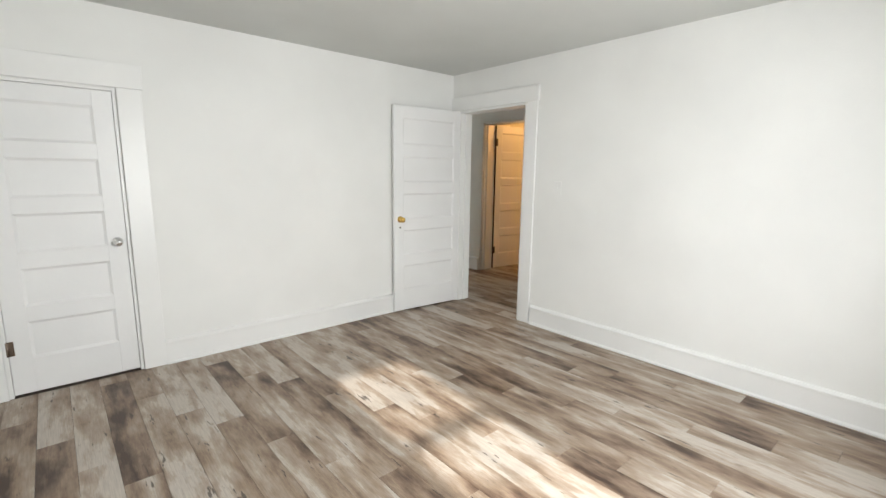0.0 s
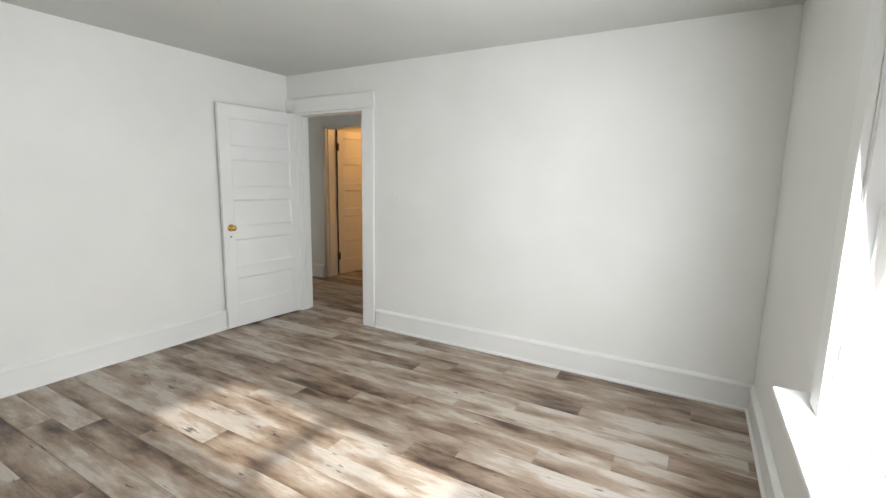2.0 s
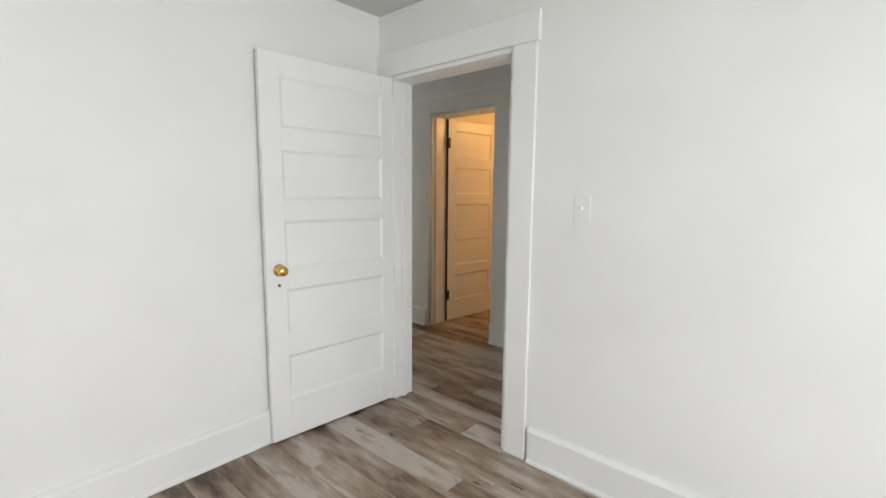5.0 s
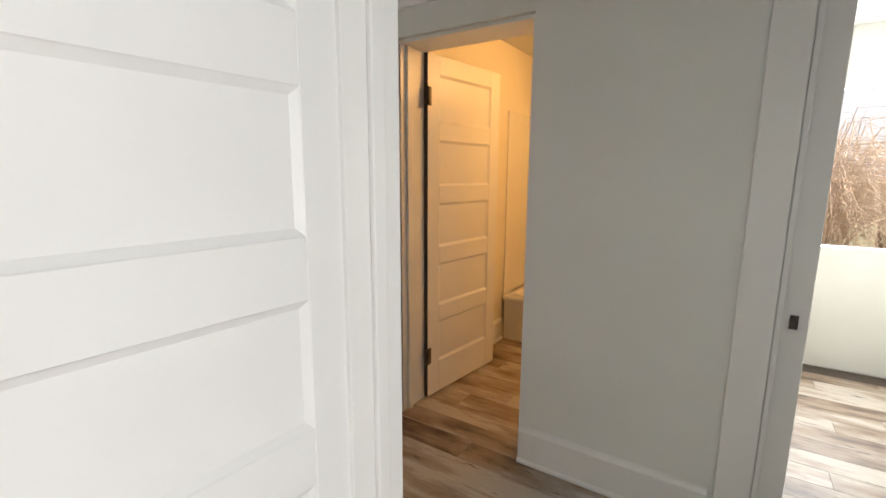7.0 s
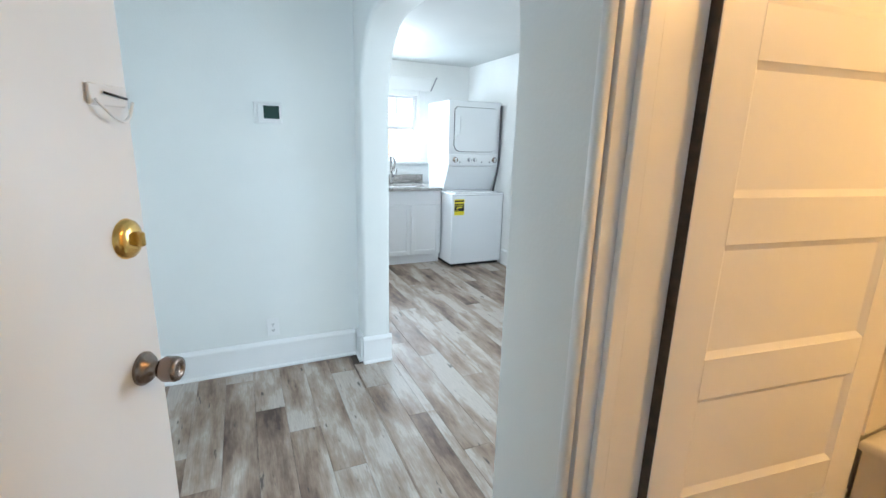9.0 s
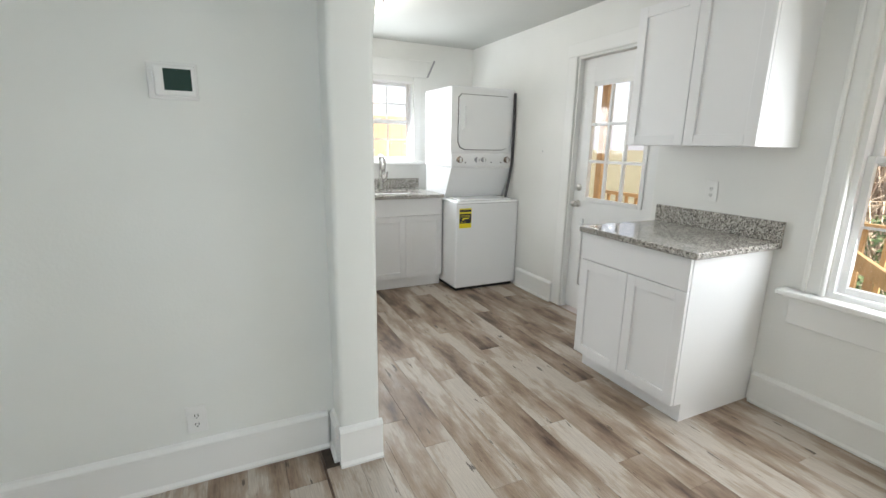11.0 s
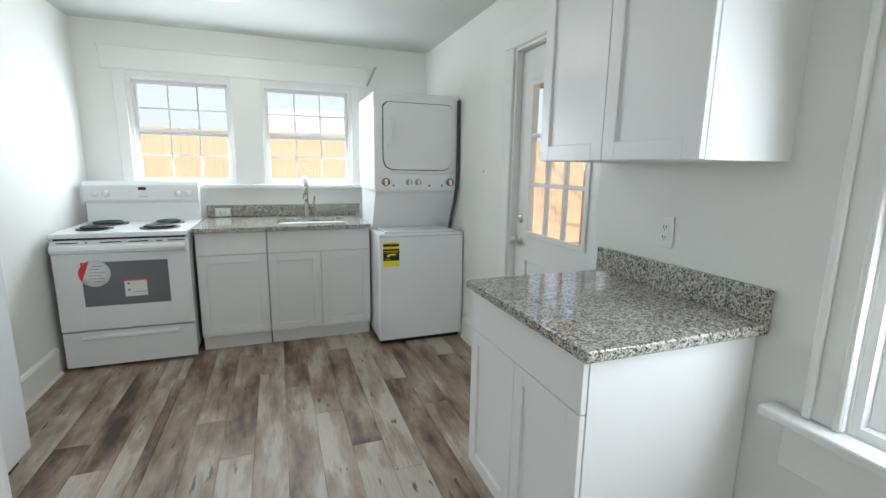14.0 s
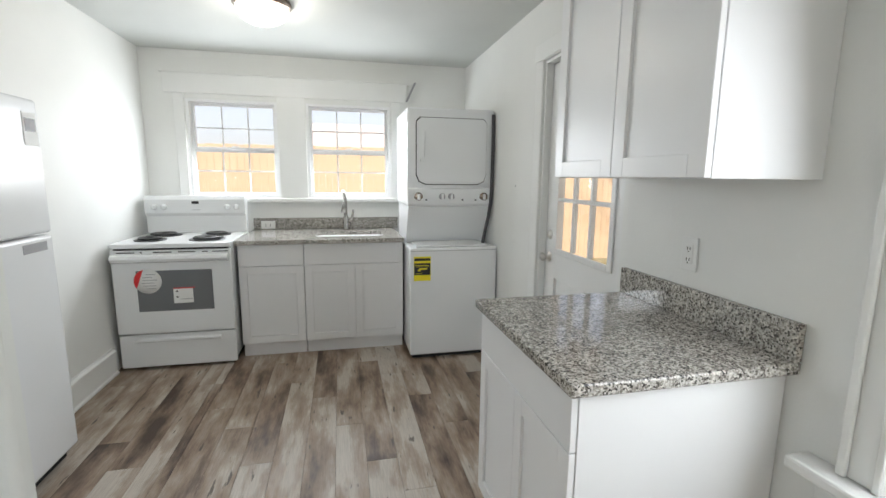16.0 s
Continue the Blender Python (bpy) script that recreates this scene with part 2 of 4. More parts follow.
gt.links.new(g_mx.outputs[0], g_out.inputs[0])


# ---- mesh helpers ----
def box(bm, x0, x1, y0, y1, z0, z1, bev=0.0, seg=2):
    b = bmesh.new()
    bmesh.ops.create_cube(b, size=1)
    for v in b.verts:
        v.co = ((x0 + x1) / 2 + v.co.x * (x1 - x0), (y0 + y1) / 2 + v.co.y * (y1 - y0), (z0 + z1) / 2 + v.co.z * (z1 - z0))
    if bev:
        bmesh.ops.bevel(b, geom=b.edges[:], offset=bev, segments=seg, affect='EDGES', profile=0.5)
    me = bpy.data.meshes.new("tmp")
    b.to_mesh(me)
    b.free()
    bm.from_mesh(me)
    bpy.data.meshes.remove(me)
    return bm


def B(*a, bev=0.0, seg=2):
    return box(bmesh.new(), *a, bev=bev, seg=seg)


def lathe(bm, prof, m=None, n=24):
    """prof: (radius, height) pairs about local z."""
    m = m or Matrix()
    rings = []
    for r, h in prof:
        if r < 1e-5:
            rings.append([bm.verts.new(m @ Vector((0, 0, h)))])
        else:
            rings.append([bm.verts.new(m @ Vector((r * math.cos(2 * math.pi * i / n), r * math.sin(2 * math.pi * i / n), h))) for i in range(n)])
    for a, b in zip(rings, rings[1:]):
        for i in range(n):
            j = (i + 1) % n
            q = [a[i % len(a)], a[j % len(a)], b[j % len(b)], b[i % len(b)]]
            q = list(dict.fromkeys(q))
            if len(q) > 2:
                f = bm.faces.new(q)
                f.smooth = True
    return bm


def tube(bm, pts, r, n=10, taper=1.0, cap=True):
    pts = [Vector(p) for p in pts]
    rings = []
    for k, p in enumerate(pts):
        d = (pts[min(k + 1, len(pts) - 1)] - pts[max(k - 1, 0)]).normalized()
        u = d.orthogonal().normalized() if k == 0 else (u - d * u.dot(d)).normalized()
        w = d.cross(u)
        rr = r * (1 + (taper - 1) * k / max(1, len(pts) - 1))
        rings.append([bm.verts.new(p + rr * (math.cos(2 * math.pi * i / n) * u + math.sin(2 * math.pi * i / n) * w)) for i in range(n)])
    for a, b in zip(rings, rings[1:]):
        for i in range(n):
            f = bm.faces.new((a[i], a[(i + 1) % n], b[(i + 1) % n], b[i]))
            f.smooth = True
    if cap:
        bm.faces.new(rings[0][::-1])
        bm.faces.new(rings[-1])
    return bm


def prism(bm, poly, axis, a, b):
    """A polygon of 2D points extruded along x, y or z from a to b."""
    def at(p, h):
        return {'x': (h, p[0], p[1]), 'y': (p[0], h, p[1]), 'z': (p[0], p[1], h)}[axis]
    lo = [bm.verts.new(at(p, a)) for p in poly]
    hi = [bm.verts.new(at(p, b)) for p in poly]
    bm.faces.new(lo)
    bm.faces.new(hi[::-1])
    for i in range(len(poly)):
        j = (i + 1) % len(poly)
        bm.faces.new((lo[j], lo[i], hi[i], hi[j]))
    bmesh.ops.recalc_face_normals(bm, faces=bm.faces[:])
    return bm


def mesh(name, bm, material):
    me = bpy.data.meshes.new(name)
    bm.to_mesh(me)
    bm.free()
    me.materials.append(material)
    return me


def part(name, bm, material, parent, label=""):
    ob = new(name, mesh(name, bm, material))
    ob.parent = parent
    return tagged(ob, label)


def thing(name, m, label, category="", group="", kind=""):
    ob = new(name)
    ob.empty_display_size = 0.1
    ob.matrix_world = m
    return tagged(ob, label, category, group, kind)


def struct(name, bm, material, label="", category=""):
    return tagged(new(name, mesh(name, bm, material)), label, category, "", "structure")


def wall_bm(bm, axis, p0, p1, u0, u1, z0, z1, holes=()):
    """A wall slab between p0 and p1 on its axis, along u, with holes (u0, u1, z0, z1) right through."""
    us = sorted({u0, u1, *[h[0] for h in holes], *[h[1] for h in holes]})
    zs = sorted({z0, z1, *[h[2] for h in holes], *[h[3] for h in holes]})
    us = [u for u in us if u0 <= u <= u1]
    zs = [z for z in zs if z0 <= z <= z1]

    def solid(i, j):
        if not (0 <= i < len(us) - 1 and 0 <= j < len(zs) - 1):
            return False
        u, z = (us[i] + us[i + 1]) / 2, (zs[j] + zs[j + 1]) / 2
        return not any(h[0] < u < h[1] and h[2] < z < h[3] for h in holes)

    def P(p, u, z):
        return bm.verts.new((p, u, z) if axis == 'x' else (u, p, z))
    for i in range(len(us) - 1):
        for j in range(len(zs) - 1):
            if not solid(i, j):
                continue
            a, b, c, d = us[i], us[i + 1], zs[j], zs[j + 1]
            for p in (p0, p1):
                bm.faces.new([P(p, a, c), P(p, b, c), P(p, b, d), P(p, a, d)])
            for di, dj, e in ((-1, 0, ((a, c), (a, d))), (1, 0, ((b, c), (b, d))), (0, -1, ((a, c), (b, c))), (0, 1, ((a, d), (b, d)))):
                if not solid(i + di, j + dj):
                    (s, t), (q, w) = e
                    bm.faces.new([P(p0, s, t), P(p0, q, w), P(p1, q, w), P(p1, s, t)])
    bmesh.ops.remove_doubles(bm, verts=bm.verts[:], dist=1e-5)
    bmesh.ops.recalc_face_normals(bm, faces=bm.faces[:])
    return bm


def wall(name, axis, p0, p1, u0, u1, holes=(), material=WALL, z0=0.0, z1=2.42, label="", category="wall"):
    return struct(name, wall_bm(bmesh.new(), axis, p0, p1, u0, u1, z0, z1, holes), material, label, category)


# ---- structure ----
H = 2.40
XB0, XB1 = 0.49, 0.64      # bedroom wall with the doorway
YN = 0.98                  # bedroom north wall face
XA0, XA1 = 1.81, 2.05      # wall with the arch and the bath opening
YT = 3.97                  # wall with the thermostat
XE = 4.08                  # kitchen outer wall face
YK = 6.77                  # kitchen sink wall face
XL = 1.33                  # kitchen stove-side wall face
WALL_LBL = "plain white painted plaster wall"

wall("wall_bedroom_west", 'x', -3.49, -3.31, -3.30, 1.10, (), label=WALL_LBL)
wall("wall_bedroom_south", 'y', -3.30, -3.12, -3.309, 0.66, [(-1.76, -1.08, 0.72, 1.98)], label="white painted wall with one window opening")
wall("wall_bedroom_north", 'y', YN, 1.10, -3.309, XB0 - 0.001, [(-3.125, -2.44, -0.1, 1.905)], label="white painted wall with a closet doorway")
wall("wall_bedroom_east", 'x', XB0, XB1, -3.119, 4.20, [(0.0, 0.87, -0.1, 2.03), (1.41, 2.29, -0.1, 2.06)], label="white painted wall with two doorways")
wall("wall_closet", 'y', 1.70, 1.80, -3.49, -1.9, (), label=WALL_LBL)
wall("wall_closet_side", 'x', -2.0, -1.9, 1.101, 1.699, (), label=WALL_LBL)
wall("wall_hall_north", 'y', YT, 4.03, XB1 + 0.001, 1.949, (), WALLH, label="pale painted end wall with thermostat")
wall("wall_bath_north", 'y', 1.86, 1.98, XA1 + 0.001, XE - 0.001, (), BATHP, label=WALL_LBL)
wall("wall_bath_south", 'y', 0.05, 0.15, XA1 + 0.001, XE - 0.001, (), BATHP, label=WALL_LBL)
# first hole: unseen opening, added to let the side-room fill lamp in
wall("wall_kitchen_east", 'x', XE, XE + 0.16, -0.9, 6.95, [(-0.75, -0.15, 0.9, 2.0), (2.29, 3.16, 0.692, 2.00), (4.20, 5.05, -0.1, 2.06)], label="white painted wall with a window and a back door")
wall("wall_kitchen_north", 'y', YK, YK + 0.16, 0.6, XE - 0.001, [(1.655, 2.380, 1.192, 2.015), (2.625, 3.365, 1.192, 2.015)], label="white painted wall with two windows over the sink")
wall("wall_kitchen_west", 'x', XL - 0.12, XL, 5.02, YK - 0.001, (), label=WALL_LBL)
wall("wall_fridge_side", 'y', 5.02, 5.12, 0.67, XL - 0.121, (), label=WALL_LBL)
wall("wall_fridge_back", 'x', 0.60, 0.669, 4.201, 5.2, (), label=WALL_LBL)
wall("wall_hall_south", 'y', -1.10, -1.0, XB1 + 0.001, XE, (), WALLH, label=WALL_LBL)

# wall with the arch: slab with a bath opening, and the arch swept with a bullnose edge
AY0, AY1, AZ, RN = 2.10, 3.81, 2.05, 0.022
bm = wall_bm(bmesh.new(), 'x', XA0, XA1, -0.999, YT - 0.001, 0, 2.42, [(AY0 - RN, AY1 + RN, -0.1, 2.5), (1.045, 1.815, -0.1, 2.09), (-0.72, 0.10, -0.1, 2.04)])
EA, EZ = 0.36, 0.42
path = [((AY0, 0.0), (-1, 0))]
for i in range(0, 13):
    a = math.pi - i * math.pi / 24
    path.append(((AY0 + EA + EA * math.cos(a), AZ - EZ + EZ * math.sin(a)), (math.cos(a), math.sin(a))))
for i in range(0, 13):
    a = math.pi / 2 - i * math.pi / 24
    path.append(((AY1 - EA + EA * math.cos(a), AZ - EZ + EZ * math.sin(a)), (math.cos(a), math.sin(a))))
path.append(((AY1, 0.0), (1, 0)))
rings = []
for (y, z), (ny, nz) in path:
    ring = []
    for k in range(6):
        a = k * math.pi / 10
        ring.append((XA0 + RN - RN * math.cos(a), RN - RN * math.sin(a)))
    for k in range(6):
        a = math.pi / 2 - k * math.pi / 10
        ring.append((XA1 - RN + RN * math.cos(a), RN - RN * math.sin(a)))
    rings.append([bm.verts.new((x, y + ny * o, z + nz * o)) for x, o in ring])
for a, b in zip(rings, rings[1:]):
    for i in range(len(a) - 1):
        f = bm.faces.new((a[i], a[i + 1], b[i + 1], b[i]))
        f.smooth = True
    for i, x in ((0, XA0), (-1, XA1)):
        if (a[i].co - b[i].co).length > 1e-4 and abs(a[i].co.y - b[i].co.y) > 1e-5:
            bm.faces.new((a[i], b[i], bm.verts.new((x, b[i].co.y, 2.42)), bm.verts.new((x, a[i].co.y, 2.42))))
bmesh.ops.remove_doubles(bm, verts=bm.verts[:], dist=1e-5)
bmesh.ops.recalc_face_normals(bm, faces=bm.faces[:])
# the hall face leans a little out of square, and the far pier is chamfered on the kitchen side
for v in bm.verts:
    if v.co.x < XA0 + RN + 0.001 and v.co.y > 1.82:
        v.co.x += (v.co.y - 1.82) * 0.033
    elif v.co.y > AY1 + 0.1:
        v.co.x = 1.95
struct("wall_arch", bm, WALLH, "pale painted wall with a rounded archway and a bath opening", "wall")

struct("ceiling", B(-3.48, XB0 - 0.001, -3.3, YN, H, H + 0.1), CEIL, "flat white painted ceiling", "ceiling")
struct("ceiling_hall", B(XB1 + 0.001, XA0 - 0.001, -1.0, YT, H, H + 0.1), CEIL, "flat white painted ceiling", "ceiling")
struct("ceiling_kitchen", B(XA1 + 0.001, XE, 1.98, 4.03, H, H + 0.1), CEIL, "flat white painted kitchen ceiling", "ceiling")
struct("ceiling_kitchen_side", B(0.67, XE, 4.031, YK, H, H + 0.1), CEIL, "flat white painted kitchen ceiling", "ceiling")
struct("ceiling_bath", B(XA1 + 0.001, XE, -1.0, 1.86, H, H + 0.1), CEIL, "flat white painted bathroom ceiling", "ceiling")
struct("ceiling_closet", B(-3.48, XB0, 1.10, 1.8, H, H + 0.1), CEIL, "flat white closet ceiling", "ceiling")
struct("roof", B(-3.78, 4.34, -3.6, 7.1, H + 0.25, H + 0.35), ROOFM, "low brown shingle roof slab", "roof")


def moulding(name, prof, p, q, label):
    """A profile (out, up) run along a wall foot from p to q; the room lies to the left of the way from p to q."""
    p, q = Vector((*p, 0)), Vector((*q, 0))
    d = (q - p).normalized()
    n = Vector((-d.y, d.x, 0))
    bm = bmesh.new()
    lo = [bm.verts.new(p + n * o + Vector((0, 0, u))) for o, u in prof]
    hi = [bm.verts.new(q + n * o + Vector((0, 0, u))) for o, u in prof]
    for i in range(len(prof)):
        j = (i + 1) % len(prof)
        bm.faces.new((lo[i], lo[j], hi[j], hi[i]))
    bm.faces.new(lo[::-1])
    bm.faces.new(hi)
    bmesh.ops.recalc_face_normals(bm, faces=bm.faces[:])
    return struct(name, bm, TRIM, label, "baseboard")


BASE = [(-0.001, 0.001), (0.030, 0.001), (0.030, 0.012), (0.019, 0.022), (0.019, 0.150), (0.024, 0.154), (0.024, 0.166), (0.012, 0.180), (-0.001, 0.184)]
BL = "tall white painted baseboard with moulded cap"
for p, q in (((XB0, -3.12), (XB0, -0.15)), ((XB0 - 0.031, YN), (-2.30, YN)), ((-3.31, YN), (-3.31, -3.12)), ((-3.279, -3.12), (XB0 - 0.031, -3.12)),
             ((XA0 + 0.04, YT), (XB1, YT)), ((XA0, 1.832), (XA0, AY0 - 0.02)), ((XA0 + 0.068, AY1 + 0.02), (XA0 + 0.072, YT)), ((XA0, 0.24), (XA0, 1.043)),
             ((XA1 + 0.008, AY1), (XA0 + 0.058, AY1)), ((XA0 - 0.008, AY0), (XA1 + 0.008, AY0)),
             ((XE, 1.98), (XE, 3.40)), ((XE, 5.16), (XE, 5.70)), ((XL, 5.9), (XL, 5.02)), ((XA1, 1.98), (XE - 0.031, 1.98)),
             ((3.264, 1.86), (XA1, 1.86)), ((XB1, 4.0), (XB1, 2.40)), ((XB1, 1.30), (XB1, 1.0))):
    moulding("baseboard", BASE, p, q, BL)


# ---- trim round openings ----
def casing(name, axis, p, out, u0, u1, z1, w=0.13, t=0.02, head=0.14, left=True, right=True, lw=None, rw=None, label="flat white painted door casing"):
    """Side boards and head board on the wall face p; out is +1 or -1, the way the face looks."""
    lw, rw = lw or w, rw or w
    root = thing(name, Matrix(), label, "casing", "", "structure")

    def board(n, a, b, c, d, th):
        q0, q1 = sorted((p + out * 0.0005, p + out * th))
        args = (q0, q1, a, b, c, d) if axis == 'x' else (a, b, q0, q1, c, d)
        part(n, B(*args, bev=0.003), TRIM, root)
    if left:
        board("side_board", u0 - lw, u0 - 0.004, 0.001, z1 + 0.004, t)
    if right:
        board("side_board", u1 + 0.004, u1 + rw, 0.001, z1 + 0.004, t)
    a, b = (u0 - lw if left else u0), (u1 + rw if right else u1)
    board("head_board", a - 0.012 * left, b + 0.012 * right, z1 + 0.005, z1 + head, t + 0.004)
    return root


def jamb(axis, p0, p1, u0, u1, z1, material=TRIM, t=0.018, label="white painted door jamb"):
    root = thing("door_jamb", Matrix(), label, "jamb", "", "structure")
    for a, b, c, d in ((u0 + 0.0005, u0 + t, 0.001, z1 - t), (u1 - t, u1 - 0.0005, 0.001, z1 - t), (u0 + 0.0005, u1 - 0.0005, z1 - t, z1 - 0.0005)):
        part("jamb_board", B(*((p0, p1, a, b, c, d) if axis == 'x' else (a, b, p0, p1, c, d)), bev=0.002), material, root)
    return root


casing("casing_bedroom_door", 'x', XB0, -1, 0.0, 0.87, 2.03, rw=0.1)
casing("casing_bedroom_door_hall", 'x', XB1, 1, 0.0, 0.87, 2.03, w=0.12, t=0.012)
root = jamb('x', XB0 - 0.004, XB1 + 0.004, 0.0, 0.87, 2.03)
for a, b in ((0.838, 0.8515), (0.0185, 0.032)):
    part("door_stop", B(0.548, 0.585, a, b, 0.001, 2.011, bev=0.003), TRIM, root)
casing("casing_closet", 'y', YN, -1, -3.125, -2.44, 1.905, w=0.14, lw=0.155, head=0.155)
jamb('y', YN - 0.004, 1.10, -3.125, -2.44, 1.905)
casing("casing_front_door", 'x', XB1, 1, 1.41, 2.29, 2.06, w=0.11)
jamb('x', XB0, XB1 + 0.004, 1.41, 2.29, 2.06)
casing("casing_side_room", 'x', XA0, -1, -0.72, 0.10, 2.04, w=0.12)
jamb('x', XA0 - 0.004, XA1, -0.72, 0.10, 2.04)
part("strike_plate", B(XA0 + 0.05, XA0 + 0.056, 0.03, 0.055, 0.87, 0.92), BRONZE, part("door_stop", B(XA0 + 0.056, XA0 + 0.09, 0.0, 0.082, 0.001, 2.02, bev=0.003), TRIM, bpy.data.objects["casing_side_room"]), "dark metal strike plate")
# bath jamb: stepped boards, no casing on the hall face
root = jamb('x', XA0 + 0.03, XA1 + 0.004, 1.045, 1.815, 2.09)
part("door_stop", B(XA0 + 0.07, XA0 + 0.11, 1.780, 1.7965, 0.001, 2.07, bev=0.003), TRIM, root)
part("corner_bead", tube(bmesh.new(), [(XA0 + 0.012, 1.812, 0.0), (XA0 + 0.012, 1.812, 2.09)], 0.014), TRIM, root)
casing("casing_bath_inside", 'x', XA1, 1, 1.045, 1.815, 2.09, w=0.1, right=False)
# picture rail in the hall
struct("picture_rail", prism(bmesh.new(), [(XA0 - 0.018, -0.99), (XA0 - 0.018, 1.8), (XA0 + 0.052, 3.96), (XA0 + 0.070, 3.96), (XA0 - 0.0005, 1.8), (XA0 - 0.0005, -0.99)], 'z', 2.222, 2.25), TRIM, "thin white picture rail", "trim")


# ---- doors ----
def panel_door(name, m, w, h, t, label, rows=5, stile=0.105, rail=0.115, pitch=0.36, group=""):
    """A slab in the local xz plane, hinge edge at x=0, front face towards -y, with recessed panels on both faces."""
    d = thing(name, m, label, "door", group)
    ph = pitch - rail
    heights = [h - rows * pitch] + [rail] * rows
    bm = bmesh.new()
    box(bm, 0, stile, 0, t, 0, h, bev=0.002, seg=1)
    box(bm, w - stile, w, 0, t, 0, h, bev=0.002, seg=1)
    z = 0
    spots = []
    for i in range(rows + 1):
        box(bm, stile - 0.001, w - stile + 0.001, 0.0006, t - 0.0006, z, z + heights[i], bev=0.002, seg=1)
        z += heights[i]
        if i < rows:
            spots.append((z, z + ph))
            z += ph
    part("door_frame", bm, DOORP, d)
    for a, b in spots:
        p = B(stile - 0.002, w - stile + 0.002, 0.011, t - 0.011, a - 0.002, b + 0.002)
        # sloping moulding round the panel
        for y0, y1 in ((0.002, 0.011), (t - 0.002, t - 0.011)):
            o = [(stile, a), (w - stile, a), (w - stile, b), (stile, b)]
            i_ = [(stile + 0.014, a + 0.014), (w - stile - 0.014, a + 0.014), (w - stile - 0.014, b - 0.014), (stile + 0.014, b - 0.014)]
            vo = [p.verts.new((x, y0, zz)) for x, zz in o]
            vi = [p.verts.new((x, y1, zz)) for x, zz in i_]
            for k in range(4):
                p.faces.new((vo[k], vo[(k + 1) % 4], vi[(k + 1) % 4], vi[k]))
        part("door_panel", p, DOORP, d)
    return d


def knob(parent, x, y, z, side, material, label, r=0.027, rose=0.032, reach=0.06):
    """A round knob on a rose; side -1 stands out towards -y."""
    m = pose(x, y, z, 90 if side < 0 else -90, 0, 0)
    k = part("rose", lathe(bmesh.new(), [(0, 0.0), (rose, 0.0), (rose, 0.004), (rose * 0.8, 0.01), (0.011, 0.012), (0.010, reach * 0.5), (0.010, reach * 0.5)], m), material, parent, label)
    part("knob", lathe(bmesh.new(), [(0.010, reach * 0.4), (r * 0.75, reach * 0.5), (r, reach * 0.7), (r * 0.95, reach * 0.88), (r * 0.6, reach), (0, reach * 1.01)], m), material, k, label)


def hinge(parent, x, y, z, material=BRONZE, label="dark bronze hinge", h=0.09, r=0.009, leaf=0.03):
    bm = tube(bmesh.new(), [(x, y, z - h / 2), (x, y, z + h / 2)], r)
    box(bm, x, x + leaf, y - 0.003, y + 0.004, z - h / 2, z + h / 2)
    box(bm, x - leaf * 0.7, x, y + 0.002, y + 0.005, z - h / 2, z + h / 2)
    part("hinge", bm, material, parent, label)


# bedroom door, open flat towards the north wall; the local front faces the room
d = panel_door("bedroom_door", pose(0.512, 0.862, 0.012, 0, 0, 175.9) @ Matrix.Diagonal((1, -1, 1, 1)), 0.832, 2.015, 0.036, "white five-panel wooden bedroom door standing open")
knob(d, 0.765, 0.0, 0.93, -1, BRASS, "polished brass knob")
part("keyhole_plate", lathe(bmesh.new(), [(0, 0.003), (0.008, 0.003), (0.008, 0)], pose(0.768, 0, 0.85, 90, 0, 0), 12), NICKEL, d)
for z in (0.28, 1.78):
    hinge(d, 0.0, -0.003, z, PLASTIC, "painted-over hinge")
# closet door, closed
d = panel_door("closet_door", pose(-3.105, YN + 0.006, 0.015), 0.645, 1.87, 0.035, "white five-panel closet door, closed", rail=0.1, pitch=0.33)
knob(d, 0.595, 0.0, 0.905, -1, CHROME, "clear chrome knob")
for z in (0.30, 1.62):
    hinge(d, -0.002, -0.004, z, NICKEL, "dull metal hinge")
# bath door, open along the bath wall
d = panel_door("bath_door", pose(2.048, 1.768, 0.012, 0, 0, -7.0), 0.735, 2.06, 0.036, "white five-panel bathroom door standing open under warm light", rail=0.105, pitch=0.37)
# near-black strip along the leaf edge paints the shade of the hinge gap
part("hinge_edge", B(-0.0015, -0.0002, 0.001, 0.035, 0.001, 2.058), BRONZE, d, "dark strip standing in for shade in the hinge gap")
for z in (0.27, 1.825):
    hinge(d, -0.006, -0.004, z, BRONZE, "dark bronze hinge", 0.1, 0.012)
# front door: a plain slab, ajar
dx, dy = 1.035 - 0.70, 2.205 - 1.43
d = thing("front_door", pose(0.70, 1.43, 0.012, 0, 0, math.degrees(math.atan2(dy, dx))), "plain cream-white slab entry door standing ajar", "door")
L = math.hypot(dx, dy)
part("slab", B(0, L, 0.0, 0.044, 0, 2.03, bev=0.003), DOORP, d)
k_ = part("rose", lathe(bmesh.new(), [(0, 0.0), (0.034, 0.0), (0.034, 0.005), (0.027, 0.014), (0.017, 0.018), (0.014, 0.035)], pose(L - 0.06, 0, 0.955, 90, 0, 0)), NICKEL, d, "brushed nickel knob")
part("knob", lathe(bmesh.new(), [(0.014, 0.032), (0.020, 0.036), (0.026, 0.046), (0.0255, 0.066), (0.0235, 0.072), (0.012, 0.074), (0.011, 0.071), (0, 0.071)], pose(L - 0.06, 0, 0.955, 90, 0, 0)), NICKEL, k_)
dbm = pose(L - 0.055, 0, 1.222, 90, 0, 0)
db = part("deadbolt_rose", lathe(bmesh.new(), [(0, 0.016), (0.012, 0.016), (0.026, 0.014), (0.036, 0.008), (0.039, 0)], dbm), BRASS, d, "polished brass deadbolt")
